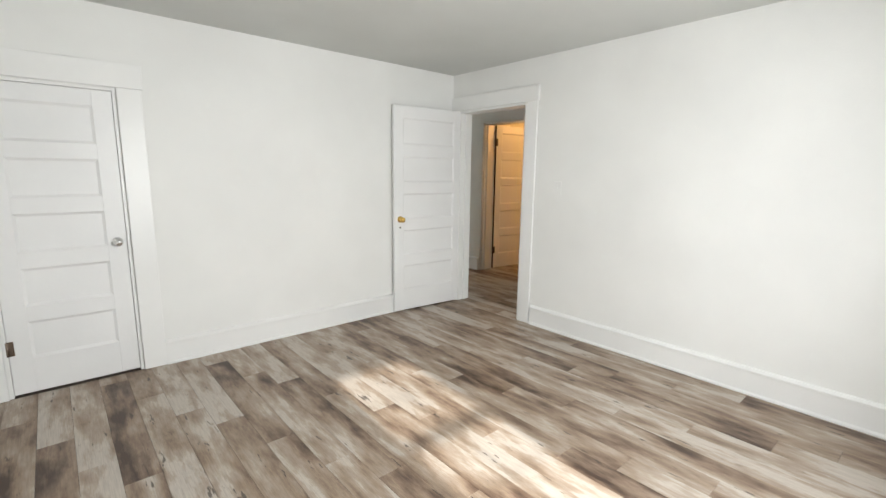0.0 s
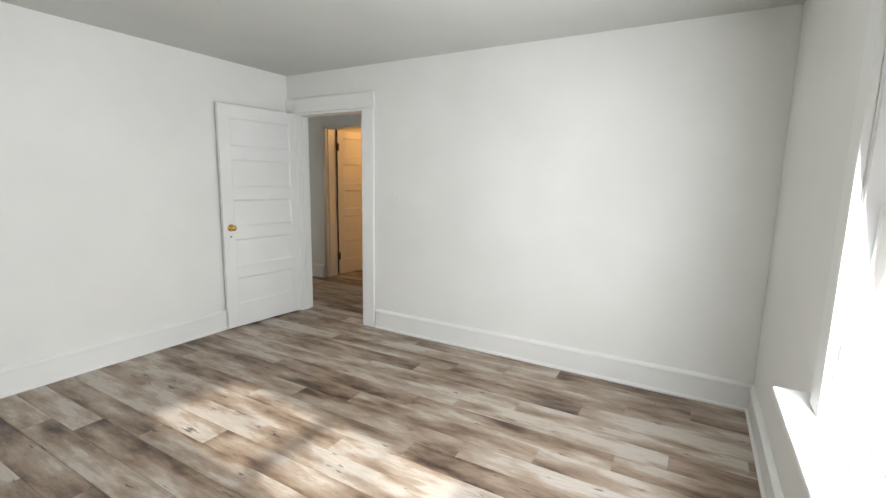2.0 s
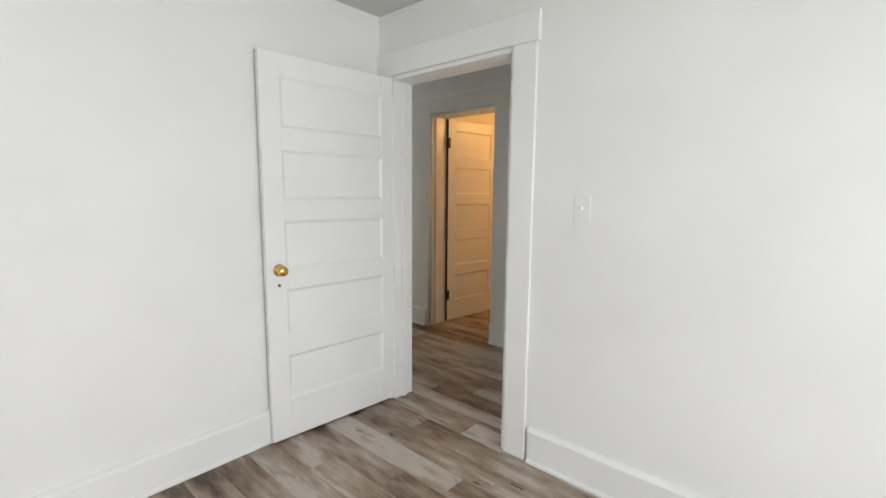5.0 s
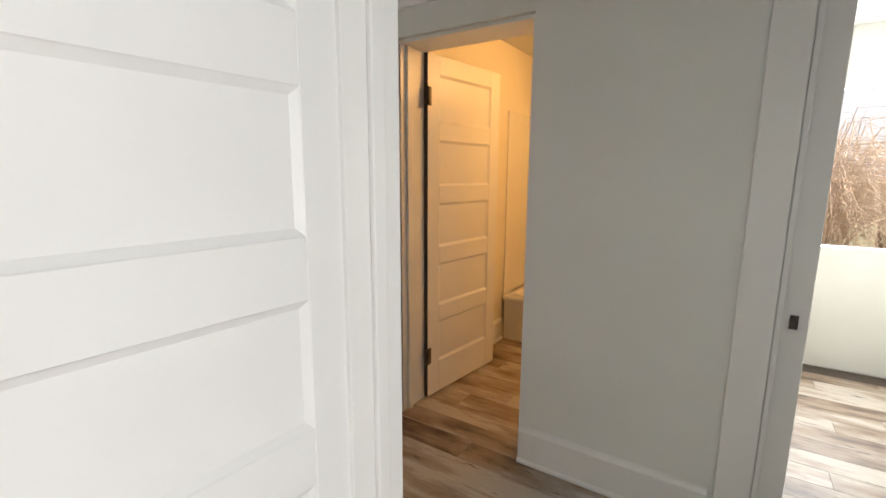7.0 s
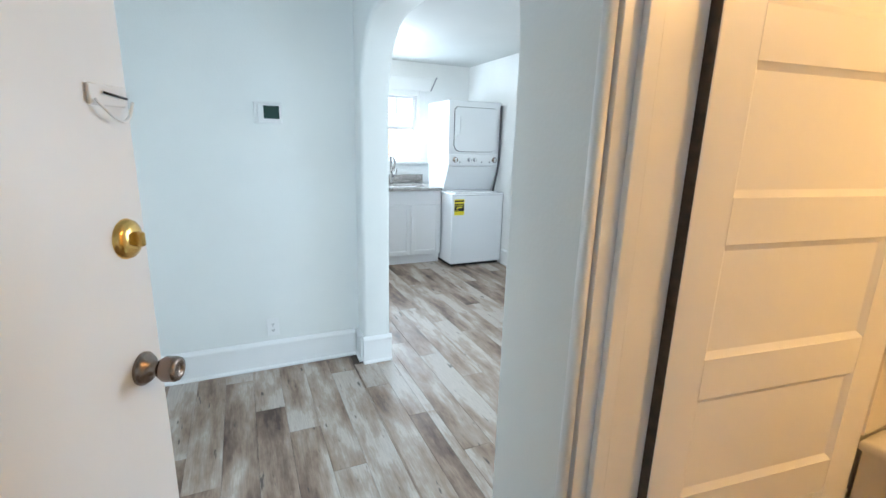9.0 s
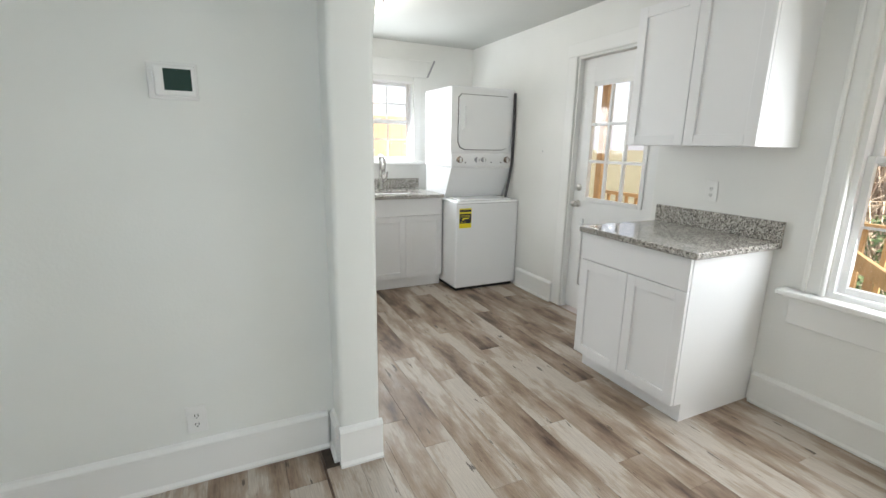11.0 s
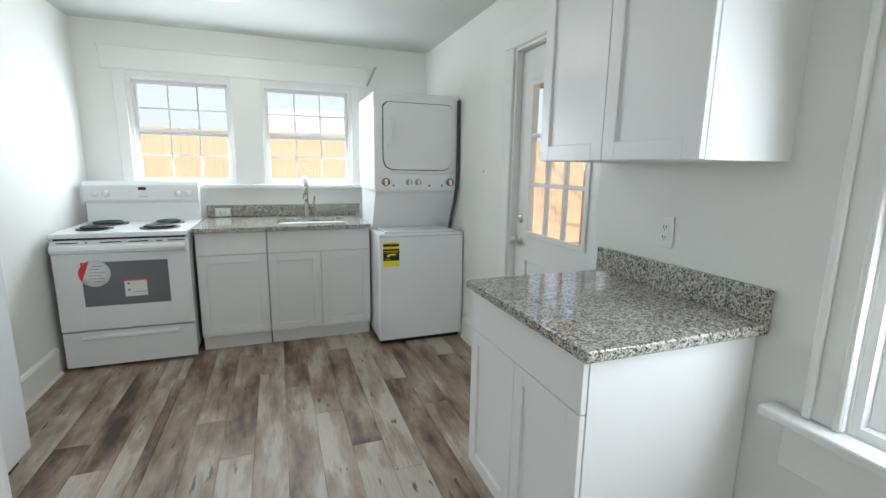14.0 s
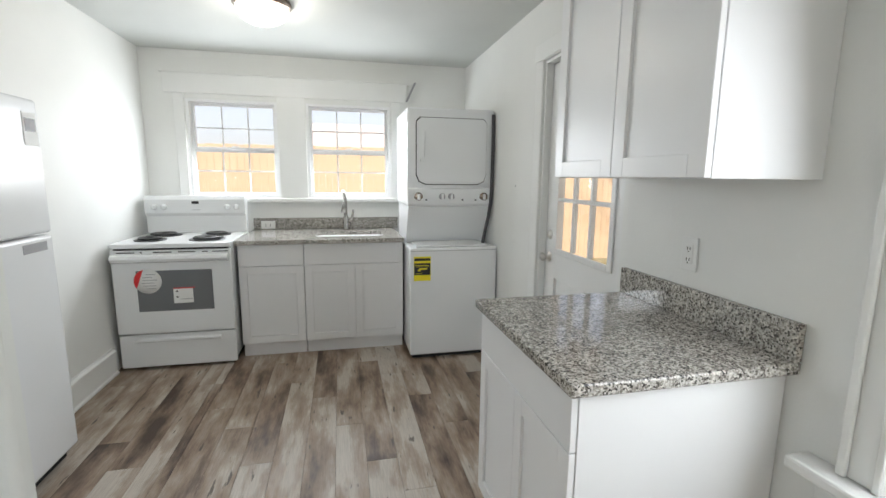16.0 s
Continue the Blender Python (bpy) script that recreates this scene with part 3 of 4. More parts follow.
part("thumb_turn", B(L - 0.061, L - 0.049, -0.034, -0.012, 1.208, 1.236, bev=0.004), BRASS, db)
ch = part("chain_slide", B(L - 0.105, L - 0.015, -0.007, -0.0005, 1.462, 1.498, bev=0.003), PLASTIC, d, "white painted door chain slide")
part("rod", tube(bmesh.new(), [(L - 0.075, -0.011, 1.484), (L - 0.018, -0.011, 1.478)], 0.0022, 8), BLACK, ch, "black chain rod")
part("chain", tube(bmesh.new(), [(L - 0.10 + 0.095 * k / 12, -0.012 - 0.010 * math.sin(math.pi * k / 12), 1.472 - 0.035 * math.sin(math.pi * k / 12)) for k in range(13)], 0.0028, 6), PLASTIC, ch)
part("latch_plate", B(L, L + 0.002, 0.01, 0.035, 0.92, 0.99), NICKEL, d)


# ---- windows ----
def sash(parent, name, x0, x1, z0, z1, y, cols, rows, t=0.03, fr=0.042, mun=0.012):
    bm = bmesh.new()
    for a in ((x0, x0 + fr, z0, z1), (x1 - fr, x1, z0, z1)):
        box(bm, a[0], a[1], y, y + t, a[2], a[3], bev=0.003)
    for a in ((x0 + fr - 0.001, x1 - fr + 0.001, z0, z0 + fr), (x0 + fr - 0.001, x1 - fr + 0.001, z1 - fr, z1)):
        box(bm, a[0], a[1], y + 0.0006, y + t - 0.0006, a[2], a[3], bev=0.003)
    s = part(name, bm, VINYL, parent)
    gx0, gx1, gz0, gz1 = x0 + fr, x1 - fr, z0 + fr, z1 - fr
    g = part("glass", B(gx0 - 0.003, gx1 + 0.003, y + t / 2 - 0.002, y + t / 2 + 0.002, gz0 - 0.003, gz1 + 0.003), GLASS, s)
    g.visible_shadow = False
    for i in range(1, cols):
        x = gx0 + (gx1 - gx0) * i / cols
        part("muntin", B(x - mun / 2, x + mun / 2, y + t / 2 + 0.003, y + t / 2 + 0.011, gz0, gz1), VINYL, s)
    for i in range(1, rows):
        z = gz0 + (gz1 - gz0) * i / rows
        part("muntin", B(gx0, gx1, y + t / 2 + 0.0035, y + t / 2 + 0.0105, z - mun / 2, z + mun / 2), VINYL, s)
    return s


def window(name, m, x0, x1, z0, z1, depth, cols, rows, label, fr=0.042, zm=None):
    """A double-hung window in the local xz plane; the room is towards -y, the wall face at y=0."""
    w = thing(name, m, label, "window", "", "structure")
    bm = bmesh.new()
    f = 0.022
    box(bm, x0, x0 + f, 0.004, depth, z0, z1)
    box(bm, x1 - f, x1, 0.004, depth, z0, z1)
    box(bm, x0 + f, x1 - f, 0.0045, depth - 0.0005, z0, z0 + f)
    box(bm, x0 + f, x1 - f, 0.0045, depth - 0.0005, z1 - f, z1)
    part("window_frame", bm, VINYL, w)
    zm = zm or (z0 + z1) / 2
    sash(w, "lower_sash", x0 + f, x1 - f, z0 + f, zm + 0.022, 0.035, cols, rows, fr=fr)
    sash(w, "upper_sash", x0 + f, x1 - f, zm - 0.022, z1 - f, 0.072, cols, rows, fr=fr)
    lk = part("sash_lock", B((x0 + x1) / 2 - 0.03, (x0 + x1) / 2 + 0.03, 0.036, 0.06, zm + 0.022, zm + 0.034, bev=0.003), PLASTIC, w)
    return w


w = window("window_1", pose(0, YK, 0), 1.655, 2.380, 1.192, 2.015, 0.14, 3, 2, "white double-hung window with grilles over the range", 0.022)
w = window("window_2", pose(0, YK, 0), 2.625, 3.365, 1.192, 2.015, 0.14, 3, 2, "white double-hung window with grilles over the sink", 0.022)
tr = thing("window_trim_sink", Matrix(), "white flat trim with shared sill round two windows", "trim", "", "structure")
for a, b in ((1.57, 1.650), (2.385, 2.62), (3.37, 3.45)):
    part("side_board", B(a, b, YK - 0.02, YK - 0.0005, 1.19, 2.055, bev=0.003), TRIM, tr)
part("head_board", B(1.50, 3.52, YK - 0.024, YK - 0.0005, 2.056, 2.215, bev=0.004), TRIM, tr)
part("head_cap", B(1.48, 3.56, YK - 0.027, YK - 0.0005, 2.2155, 2.228, bev=0.005), TRIM, tr)
part("sill", B(XL + 0.002, 3.47, YK - 0.085, YK - 0.0005, 1.155, 1.188, bev=0.006), TRIM, tr)
part("grey_end_strip", prism(bmesh.new(), [(3.50, 2.06), (3.52, 2.06), (3.60, 2.23), (3.58, 2.23)], 'y', YK - 0.06, YK - 0.052), GREYPR, tr, "slim grey strip")

EM = pose(XE, 0, 0, 0, 0, -90)      # local x runs to -y, local y runs to +x
w = window("window_3", EM, -3.16, -2.29, 0.692, 2.00, 0.14, 4, 2, "tall white double-hung window beside the counter", 0.032, 1.33)
part("tilt_latch", tube(bmesh.new(), [(-3.03, 0.030, 1.298), (-3.025, 0.030, 1.275), (-3.005, 0.030, 1.275), (-3.0, 0.030, 1.298), (-3.03, 0.030, 1.298)], 0.0022, 6), BLACK, w, "small black outline mark")
tr = thing("window_trim_east", EM, "white moulded casing and sill round a tall window", "trim", "", "structure")
for a, b in ((-3.255, -3.165), (-2.285, -2.195)):
    part("side_board", B(a, b, -0.020, -0.0005, 0.69, 2.05, bev=0.003), TRIM, tr)
    part("back_band", B(a if a < -3 else b - 0.022, a + 0.022 if a < -3 else b, -0.034, -0.0205, 0.69, 2.05, bev=0.005), TRIM, tr)
    part("inner_bead", B(b - 0.018 if a < -3 else a, b if a < -3 else a + 0.018, -0.028, -0.0205, 0.69, 2.05, bev=0.004), TRIM, tr)
part("head_board", B(-3.29, -2.16, -0.024, -0.0005, 2.051, 2.19, bev=0.003), TRIM, tr)
part("sill", B(-3.345, -2.10, -0.075, 0.003, 0.655, 0.688, bev=0.008), TRIM, tr)
part("apron", B(-3.30, -2.15, -0.022, -0.0005, 0.51, 0.654, bev=0.004), TRIM, tr)
SM = pose(0, -3.12, 0, 0, 0, 180)
w = window("window_4", SM, 1.08, 1.76, 0.72, 1.98, 0.14, 2, 2, "white double-hung bedroom window", 0.03)
tr = thing("window_trim_bedroom", SM, "white flat casing and sill round the bedroom window", "trim", "", "structure")
for a, b in ((0.965, 1.076), (1.764, 1.875)):
    part("side_board", B(a, b, -0.022, -0.0005, 0.70, 2.01, bev=0.003), TRIM, tr)
part("head_board", B(0.95, 1.89, -0.024, -0.0005, 2.011, 2.15, bev=0.003), TRIM, tr)
part("sill", B(0.86, 1.98, -0.11, 0.003, 0.665, 0.698, bev=0.008), TRIM, tr)
part("apron", B(0.95, 1.89, -0.022, -0.0005, 0.55, 0.664, bev=0.004), TRIM, tr)

# back door with a nine-light window
d = thing("back_door", EM @ pose(-5.035, 0.055, 0.015), "white exterior door with nine-light window, closed", "door")
W_, T_ = 0.82, 0.044
bm = bmesh.new()
box(bm, 0, 0.13, 0, T_, 0, 2.02, bev=0.002)
box(bm, W_ - 0.13, W_, 0, T_, 0, 2.02, bev=0.002)
box(bm, 0.129, W_ - 0.129, 0.0006, T_ - 0.0006, 1.83, 2.02)
box(bm, 0.129, W_ - 0.129, 0.0006, T_ - 0.0006, 0.78, 0.945)
box(bm, 0.129, W_ - 0.129, 0.0006, T_ - 0.0006, 0, 0.22)
box(bm, 0.355, 0.465, 0.0006, T_ - 0.0006, 0.219, 0.781)
part("door_frame", bm, DOORP, d)
for a, b in ((0.129, 0.356), (0.464, W_ - 0.129)):
    part("door_panel", B(a + 0.002, b - 0.002, 0.012, T_ - 0.012, 0.221, 0.779, bev=0.008), DOORP, d)
lf = bmesh.new()
for a in ((0.115, 0.15, 0.93, 1.845), (W_ - 0.15, W_ - 0.115, 0.93, 1.845), (0.151, W_ - 0.151, 0.93, 0.965), (0.151, W_ - 0.151, 1.81, 1.845)):
    box(lf, a[0], a[1], -0.010, -0.0005, a[2], a[3], bev=0.004)
lt = part("light_frame", lf, DOORP, d)
g = part("glass", B(0.128, W_ - 0.128, 0.02, 0.024, 0.944, 1.831), GLASS, d)
g.visible_shadow = False
for i in (1, 2):
    x = 0.15 + (W_ - 0.30) * i / 3
    part("muntin", B(x - 0.011, x + 0.011, -0.006, 0.019, 0.964, 1.811, bev=0.003), DOORP, lt)
    z = 0.965 + 0.845 * i / 3
    part("muntin", B(0.15, W_ - 0.15, -0.0055, 0.0185, z - 0.011, z + 0.011, bev=0.003), DOORP, lt)
knob(d, 0.06, 0.0, 0.90, -1, STEEL, "satin steel knob", 0.026, 0.031)
part("deadbolt", lathe(bmesh.new(), [(0, 0.016), (0.014, 0.015), (0.028, 0.008), (0.03, 0)], pose(0.06, 0, 1.035, 90, 0, 0)), STEEL, d, "satin steel deadbolt")
jamb('x', XE + 0.012, XE + 0.155, 4.20, 5.05, 2.06)
casing("casing_back_door", 'x', XE, -1, 4.20, 5.05, 2.06, w=0.10, t=0.004, head=0.1, left=False)


# ---- kitchen ----
def shaker(parent, name, x0, x1, z0, z1, y=-0.019, flat=False, rail=0.057):
    """A shaker front on the cabinet's face at y=0, standing out towards -y."""
    if flat:
        return part(name, B(x0, x1, y, -0.0006, z0, z1, bev=0.002), CAB, parent)
    f = part(name, B(x0 + rail - 0.002, x1 - rail + 0.002, y + 0.010, -0.001, z0 + rail - 0.002, z1 - rail + 0.002), CAB, parent)
    for a in ((x0, x0 + rail, y, -0.0006, z0, z1), (x1 - rail, x1, y, -0.0006, z0, z1)):
        part("stile", B(*a, bev=0.0015, seg=1), CAB, f)
    for a, b in ((z0, z0 + rail), (z1 - rail, z1)):
        part("rail", B(x0 + rail - 0.0005, x1 - rail + 0.0005, y + 0.0003, -0.0008, a, b, bev=0.0015, seg=1), CAB, f)
    return f


def base_cabinet(name, m, w, depth, label, fronts, toe=0.105, side_notch=True):
    c = thing(name, m, label, "cabinet")
    body = bmesh.new()
    box(body, 0, w, 0.0, depth, toe, 0.875, bev=0.0015, seg=1)
    part("body", body, CAB, c)
    part("toe_kick", B(0.004, w - 0.004, 0.06 if side_notch else 0.022, depth - 0.002, 0.0, toe - 0.0005), CAB, c, "white recessed toe kick")
    for n, x0, x1, z0, z1, flat in fronts:
        shaker(c, n, x0, x1, z0, z1, flat=flat)
    return c


YF = 6.03   # cabinet face on the sink wall
base_cabinet("drawer_base_cabinet", pose(2.150, YF, 0), 0.468, YK - YF - 0.004, "white shaker base cabinet with one drawer and door",
             [("drawer_front", 0.003, 0.465, 0.712, 0.872, True), ("door", 0.003, 0.465, 0.108, 0.708, False)], side_notch=False)
base_cabinet("sink_base_cabinet", pose(2.620, YF, 0), 0.760, YK - YF - 0.004, "white shaker sink base cabinet with two doors",
             [("false_front", 0.003, 0.757, 0.712, 0.872, True), ("door", 0.003, 0.3785, 0.108, 0.708, False), ("door", 0.3815, 0.757, 0.108, 0.708, False)], side_notch=False)
base_cabinet("counter_base_cabinet", pose(3.458, 4.135, 0, 0, 0, -90), 0.715, XE - 3.458 - 0.004, "white shaker base cabinet with drawer and two doors",
             [("drawer_front", 0.003, 0.712, 0.712, 0.872, True), ("door", 0.003, 0.356, 0.108, 0.708, False), ("door", 0.359, 0.712, 0.108, 0.708, False)])
u = thing("upper_cabinet", pose(3.75, 4.155, 1.385, 0, 0, -90), "white shaker wall cabinet with two doors", "cabinet")
part("body", B(0, 0.755, 0, XE - 3.75 - 0.001, 0, 0.76, bev=0.0015, seg=1), CAB, u)
shaker(u, "door", 0.002, 0.376, 0.002, 0.758)
shaker(u, "door", 0.379, 0.753, 0.002, 0.758)


def slab_with_hole(x0, x1, y0, y1, z0, z1, hole=None, r=0.05):
    bm = bmesh.new()
    if not hole:
        return box(bm, x0, x1, y0, y1, z0, z1, bev=0.006, seg=3)
    a, b, c, d = hole
    n = 6
    inner = []
    for cx, cy, s in ((b - r, d - r, 0), (a + r, d - r, 1), (a + r, c + r, 2), (b - r, c + r, 3)):
        for k in range(n + 1):
            t = (s + k / n) * math.pi / 2
            inner.append((cx + r * math.cos(t), cy + r * math.sin(t)))
    outer = []
    for cx, cy in ((x1, y1), (x0, y1), (x0, y0), (x1, y0)):
        outer.append((cx, cy))
    for z in (z0, z1):
        vi = [bm.verts.new((*p, z)) for p in inner]
        vo = [bm.verts.new((*p, z)) for p in outer]
        for q in range(4):
            for k in range(n):
                bm.faces.new((vo[q], vi[q * (n + 1) + k], vi[q * (n + 1) + k + 1]))
            e = (q + 1) % 4
            bm.faces.new((vo[q], vi[q * (n + 1) + n], vi[(e * (n + 1)) % len(vi)], vo[e]))
    m4 = len(inner) + 4
    bm.verts.ensure_lookup_table()
    for k in range(len(inner)):
        j = (k + 1) % len(inner)
        bm.faces.new((bm.verts[k], bm.verts[j], bm.verts[m4 + j], bm.verts[m4 + k]))
    for k in range(4):
        j = (k + 1) % 4
        bm.faces.new((bm.verts[len(inner) + k], bm.verts[len(inner) + j], bm.verts[m4 + len(inner) + j], bm.verts[m4 + len(inner) + k]))
    bmesh.ops.recalc_face_normals(bm, faces=bm.faces[:])
    return bm


ct = thing("sink_countertop", pose(0, 0, 0), "grey speckled granite countertop with backsplash", "countertop")
SX0, SX1, SY0, SY1 = 2.70, 3.24, 6.16, 6.52
part("slab", slab_with_hole(2.140, 3.383, 5.985, YK - 0.002, 0.876, 0.908, (SX0, SX1, SY0, SY1)), GRANITE, ct)
part("backsplash", B(2.143, 3.43, YK - 0.024, YK - 0.002, 0.9085, 1.008, bev=0.002), GRANITE, ct)
ct = thing("side_countertop", pose(0, 0, 0), "polished speckled granite countertop with backsplash", "countertop")
part("slab", slab_with_hole(3.415, XE - 0.002, 3.385, 4.150, 0.876, 0.910), GRANITE, ct)
part("backsplash", B(XE - 0.025, XE - 0.002, 3.387, 4.150, 0.9105, 1.015, bev=0.002), GRANITE, ct)

# undermount sink
sk = thing("kitchen_sink", pose(0, 0, 0), "stainless steel undermount sink in granite counter", "sink")
bm = bmesh.new()


def loop_at(z, inset, r):
    out = []
    for cx, cy, s in ((SX1 + 0.006 - inset - r, SY1 + 0.006 - inset - r, 0), (SX0 - 0.006 + inset + r, SY1 + 0.006 - inset - r, 1), (SX0 - 0.006 + inset + r, SY0 - 0.006 + inset + r, 2), (SX1 + 0.006 - inset - r, SY0 - 0.006 + inset + r, 3)):
        for k in range(7):
            t = (s + k / 6) * math.pi / 2
            out.append(bm.verts.new((cx + r * math.cos(t), cy + r * math.sin(t), z)))
    return out


ls = [loop_at(0.8755, -0.015, 0.05), loop_at(0.8750, 0.0, 0.05), loop_at(0.74, 0.012, 0.05), loop_at(0.722, 0.04, 0.04)]
for a, b in zip(ls, ls[1:]):
    for k in range(len(a)):
        bm.faces.new((a[k], a[(k + 1) % len(a)], b[(k + 1) % len(a)], b[k])).smooth = True
bm.faces.new(ls[-1])
part("basin", bm, SINKM, sk)
part("drain", lathe(bmesh.new(), [(0, 0.724), (0.03, 0.724), (0.042, 0.727), (0.042, 0.7225)], pose(2.97, 6.36, 0)), CHROME, sk)
fa = thing("kitchen_faucet", pose(2.945, 6.60, 0.908), "brushed steel pull-down kitchen faucet with side lever", "faucet")
part("base", lathe(bmesh.new(), [(0.0, 0), (0.028, 0), (0.026, 0.012), (0.021, 0.03), (0.021, 0.12), (0.017, 0.14), (0, 0.14)]), FAUCET, fa)
arc = [(0, 0, 0.12), (0, 0, 0.25)] + [(-0.01 * math.sin(a) * 2, -0.075 + 0.075 * math.cos(a), 0.27 + 0.075 * math.sin(a)) for a in [i * math.pi / 8 for i in range(0, 9)]]
part("neck", tube(bmesh.new(), arc, 0.0145, 12), FAUCET, fa)
part("spray_head", tube(bmesh.new(), [(-0.0, -0.15, 0.275), (-0.012, -0.153, 0.24), (-0.022, -0.158, 0.165)], 0.014, 12, 1.45), FAUCET, fa)
part("lever", tube(bmesh.new(), [(0.018, -0.005, 0.075), (0.05, -0.012, 0.10), (0.062, -0.018, 0.14), (0.066, -0.02, 0.185)], 0.013, 10, 0.6), FAUCET, fa)

# outlets and switches
def outlet(name, m, label, kind, horizontal=False):
    """On a wall face in the local xz plane, standing out to -y."""
    o = thing(name, m, label, "outlet" if kind == "outlet" else "switch")
    w_, h_ = (0.115, 0.07) if horizontal else (0.072, 0.117)
    part("cover_plate", B(-w_ / 2, w_ / 2, -0.006, -0.0003, -h_ / 2, h_ / 2, bev=0.0025), PLASTIC, o)
    if kind == "outlet":
        b = part("receptacle", B(-0.017 if not horizontal else -0.034, 0.017 if not horizontal else 0.034, -0.0085, -0.0061, -0.034 if not horizontal else -0.017, 0.034 if not horizontal else 0.017, bev=0.001), PLASTIC, o)
        for s in (-1, 1):
            for e in (-1, 1):
                cx, cz = (e * 0.006, s * 0.019) if not horizontal else (s * 0.019, e * 0.006)
                part("slot", B(cx - 0.0016, cx + 0.0016, -0.0092, -0.0086, cz - 0.005, cz + 0.005), GAP, b)
            cx, cz = (0, s * 0.019 - 0.011) if not horizontal else (s * 0.019, -0.012)
            part("slot", B(cx - 0.0025, cx + 0.0025, -0.0092, -0.0086, cz - 0.002, cz + 0.002), GAP, b)
    else:
        part("toggle", B(-0.004, 0.004, -0.018, -0.0061, -0.002, 0.012, bev=0.0015), PLASTIC, o)
    return o


outlet("wall_outlet", EM @ pose(-3.805, -0.0, 1.13), "white duplex outlet above the side counter", "outlet")
outlet("wall_outlet", pose(2.265, YK - 0.024, 0.948), "white horizontal outlet in the granite backsplash", "outlet", True)
outlet("wall_outlet", pose(1.335, YT, 0.275), "white duplex outlet low on the hall wall", "outlet")
outlet("light_switch", pose(XB0, -0.375, 1.28, 0, 0, -90), "white single light switch beside the doorway", "switch")
th = thing("thermostat", pose(1.395, YT, 1.565), "white square thermostat with a dark screen", "thermostat")
part("wall_plate", B(-0.085, 0.065, -0.008, -0.0003, -0.06, 0.06, bev=0.003), PLASTIC, th)
part("housing", B(-0.065, 0.06, -0.026, -0.0081, -0.05, 0.05, bev=0.005), PLASTIC, th)
part("screen", B(-0.035, 0.048, -0.0275, -0.0261, -0.032, 0.038), SCREEN, th, "dark green display")
nl = thing("wall_nail", pose(XE, 5.42, 1.33), "small grey nail head in the wall", "nail")
part("head", lathe(bmesh.new(), [(0, 0.004), (0.006, 0.003), (0.006, 0)], pose(0, 0, 0, 0, -90, 0), 10), GREYPR, nl)

# electric range
r = thing("electric_range", pose(1.372, 5.915, 0), "white freestanding electric range with coil burners", "stove")
RW = 0.758
part("body", B(0.003, RW - 0.003, 0.03, 0.70, 0.05, 0.893, bev=0.004), ENAMEL, r)
part("base_recess", B(0.02, RW - 0.02, 0.06, 0.69, 0.0, 0.0495), GAP, r)
part("drawer", B(0.0, RW, 0.0, 0.029, 0.022, 0.262, bev=0.008, seg=3), ENAMEL, r)
part("drawer_lip", prism(bmesh.new(), [(0.0, 0.205), (-0.014, 0.212), (-0.014, 0.226), (0.0, 0.238)], 'x', 0.10, RW - 0.10), ENAMEL, bpy.data.objects[r.children[-1].name])
od = part("oven_door", B(0.0, RW, -0.012, 0.029, 0.272, 0.868, bev=0.010, seg=3), ENAMEL, r, "white oven door with window")
part("oven_window", B(0.148, 0.628, -0.0145, -0.0121, 0.435, 0.725, bev=0.001), DARKG, od, "grey glass oven window")
hb = bmesh.new()
prism(hb, [(-0.012, 0.780), (-0.046, 0.792), (-0.055, 0.812), (-0.050, 0.832), (-0.030, 0.842), (-0.012, 0.842)], 'x', 0.012, RW - 0.012)
part("oven_handle", hb, ENAMEL, od)
for a, b, z in ((0.04, 0.15, 0.853), (0.185, 0.20, 0.853), (0.265, 0.38, 0.853), (0.42, 0.53, 0.853), (0.575, 0.61, 0.853), (0.64, 0.74, 0.853)):
    part("vent_slot", B(a, b, -0.0135, -0.0121, z - 0.004, z + 0.003), GAP, od)
part("gap_strip", B(0.02, RW - 0.02, 0.0, 0.029, 0.869, 0.8805), GAP, r)
part("cooktop", B(0.0, RW, -0.020, 0.66, 0.881, 0.915, bev=0.009, seg=3), ENAMEL, r)
bg = part("backguard", prism(bmesh.new(), [(0.622, 0.9155), (0.622, 1.05), (0.600, 1.075), (0.592, 1.185), (0.615, 1.215), (0.70, 1.215), (0.70, 0.9155)], 'x', 0.006, RW - 0.006), ENAMEL, r)
part("clock_display", B(0.352, 0.404, 0.5905, 0.5975, 1.150, 1.172), BLACK, bg, "small black clock display")
part("print_bar", B(0.35, 0.41, 0.5945, 0.5985, 1.10, 1.104), GREYPR, bg)
for x in (0.075, 0.145, 0.615, 0.685):
    kn = lathe(bmesh.new(), [(0, 0.028), (0.016, 0.028), (0.020, 0.022), (0.023, 0.004), (0.023, 0)], pose(x, 0.5965, 1.125, 86, 0, 0))
    box(kn, x - 0.003, x + 0.003, 0.562, 0.572, 1.108, 1.144, bev=0.001)
    part("control_knob", kn, ENAMEL, r)
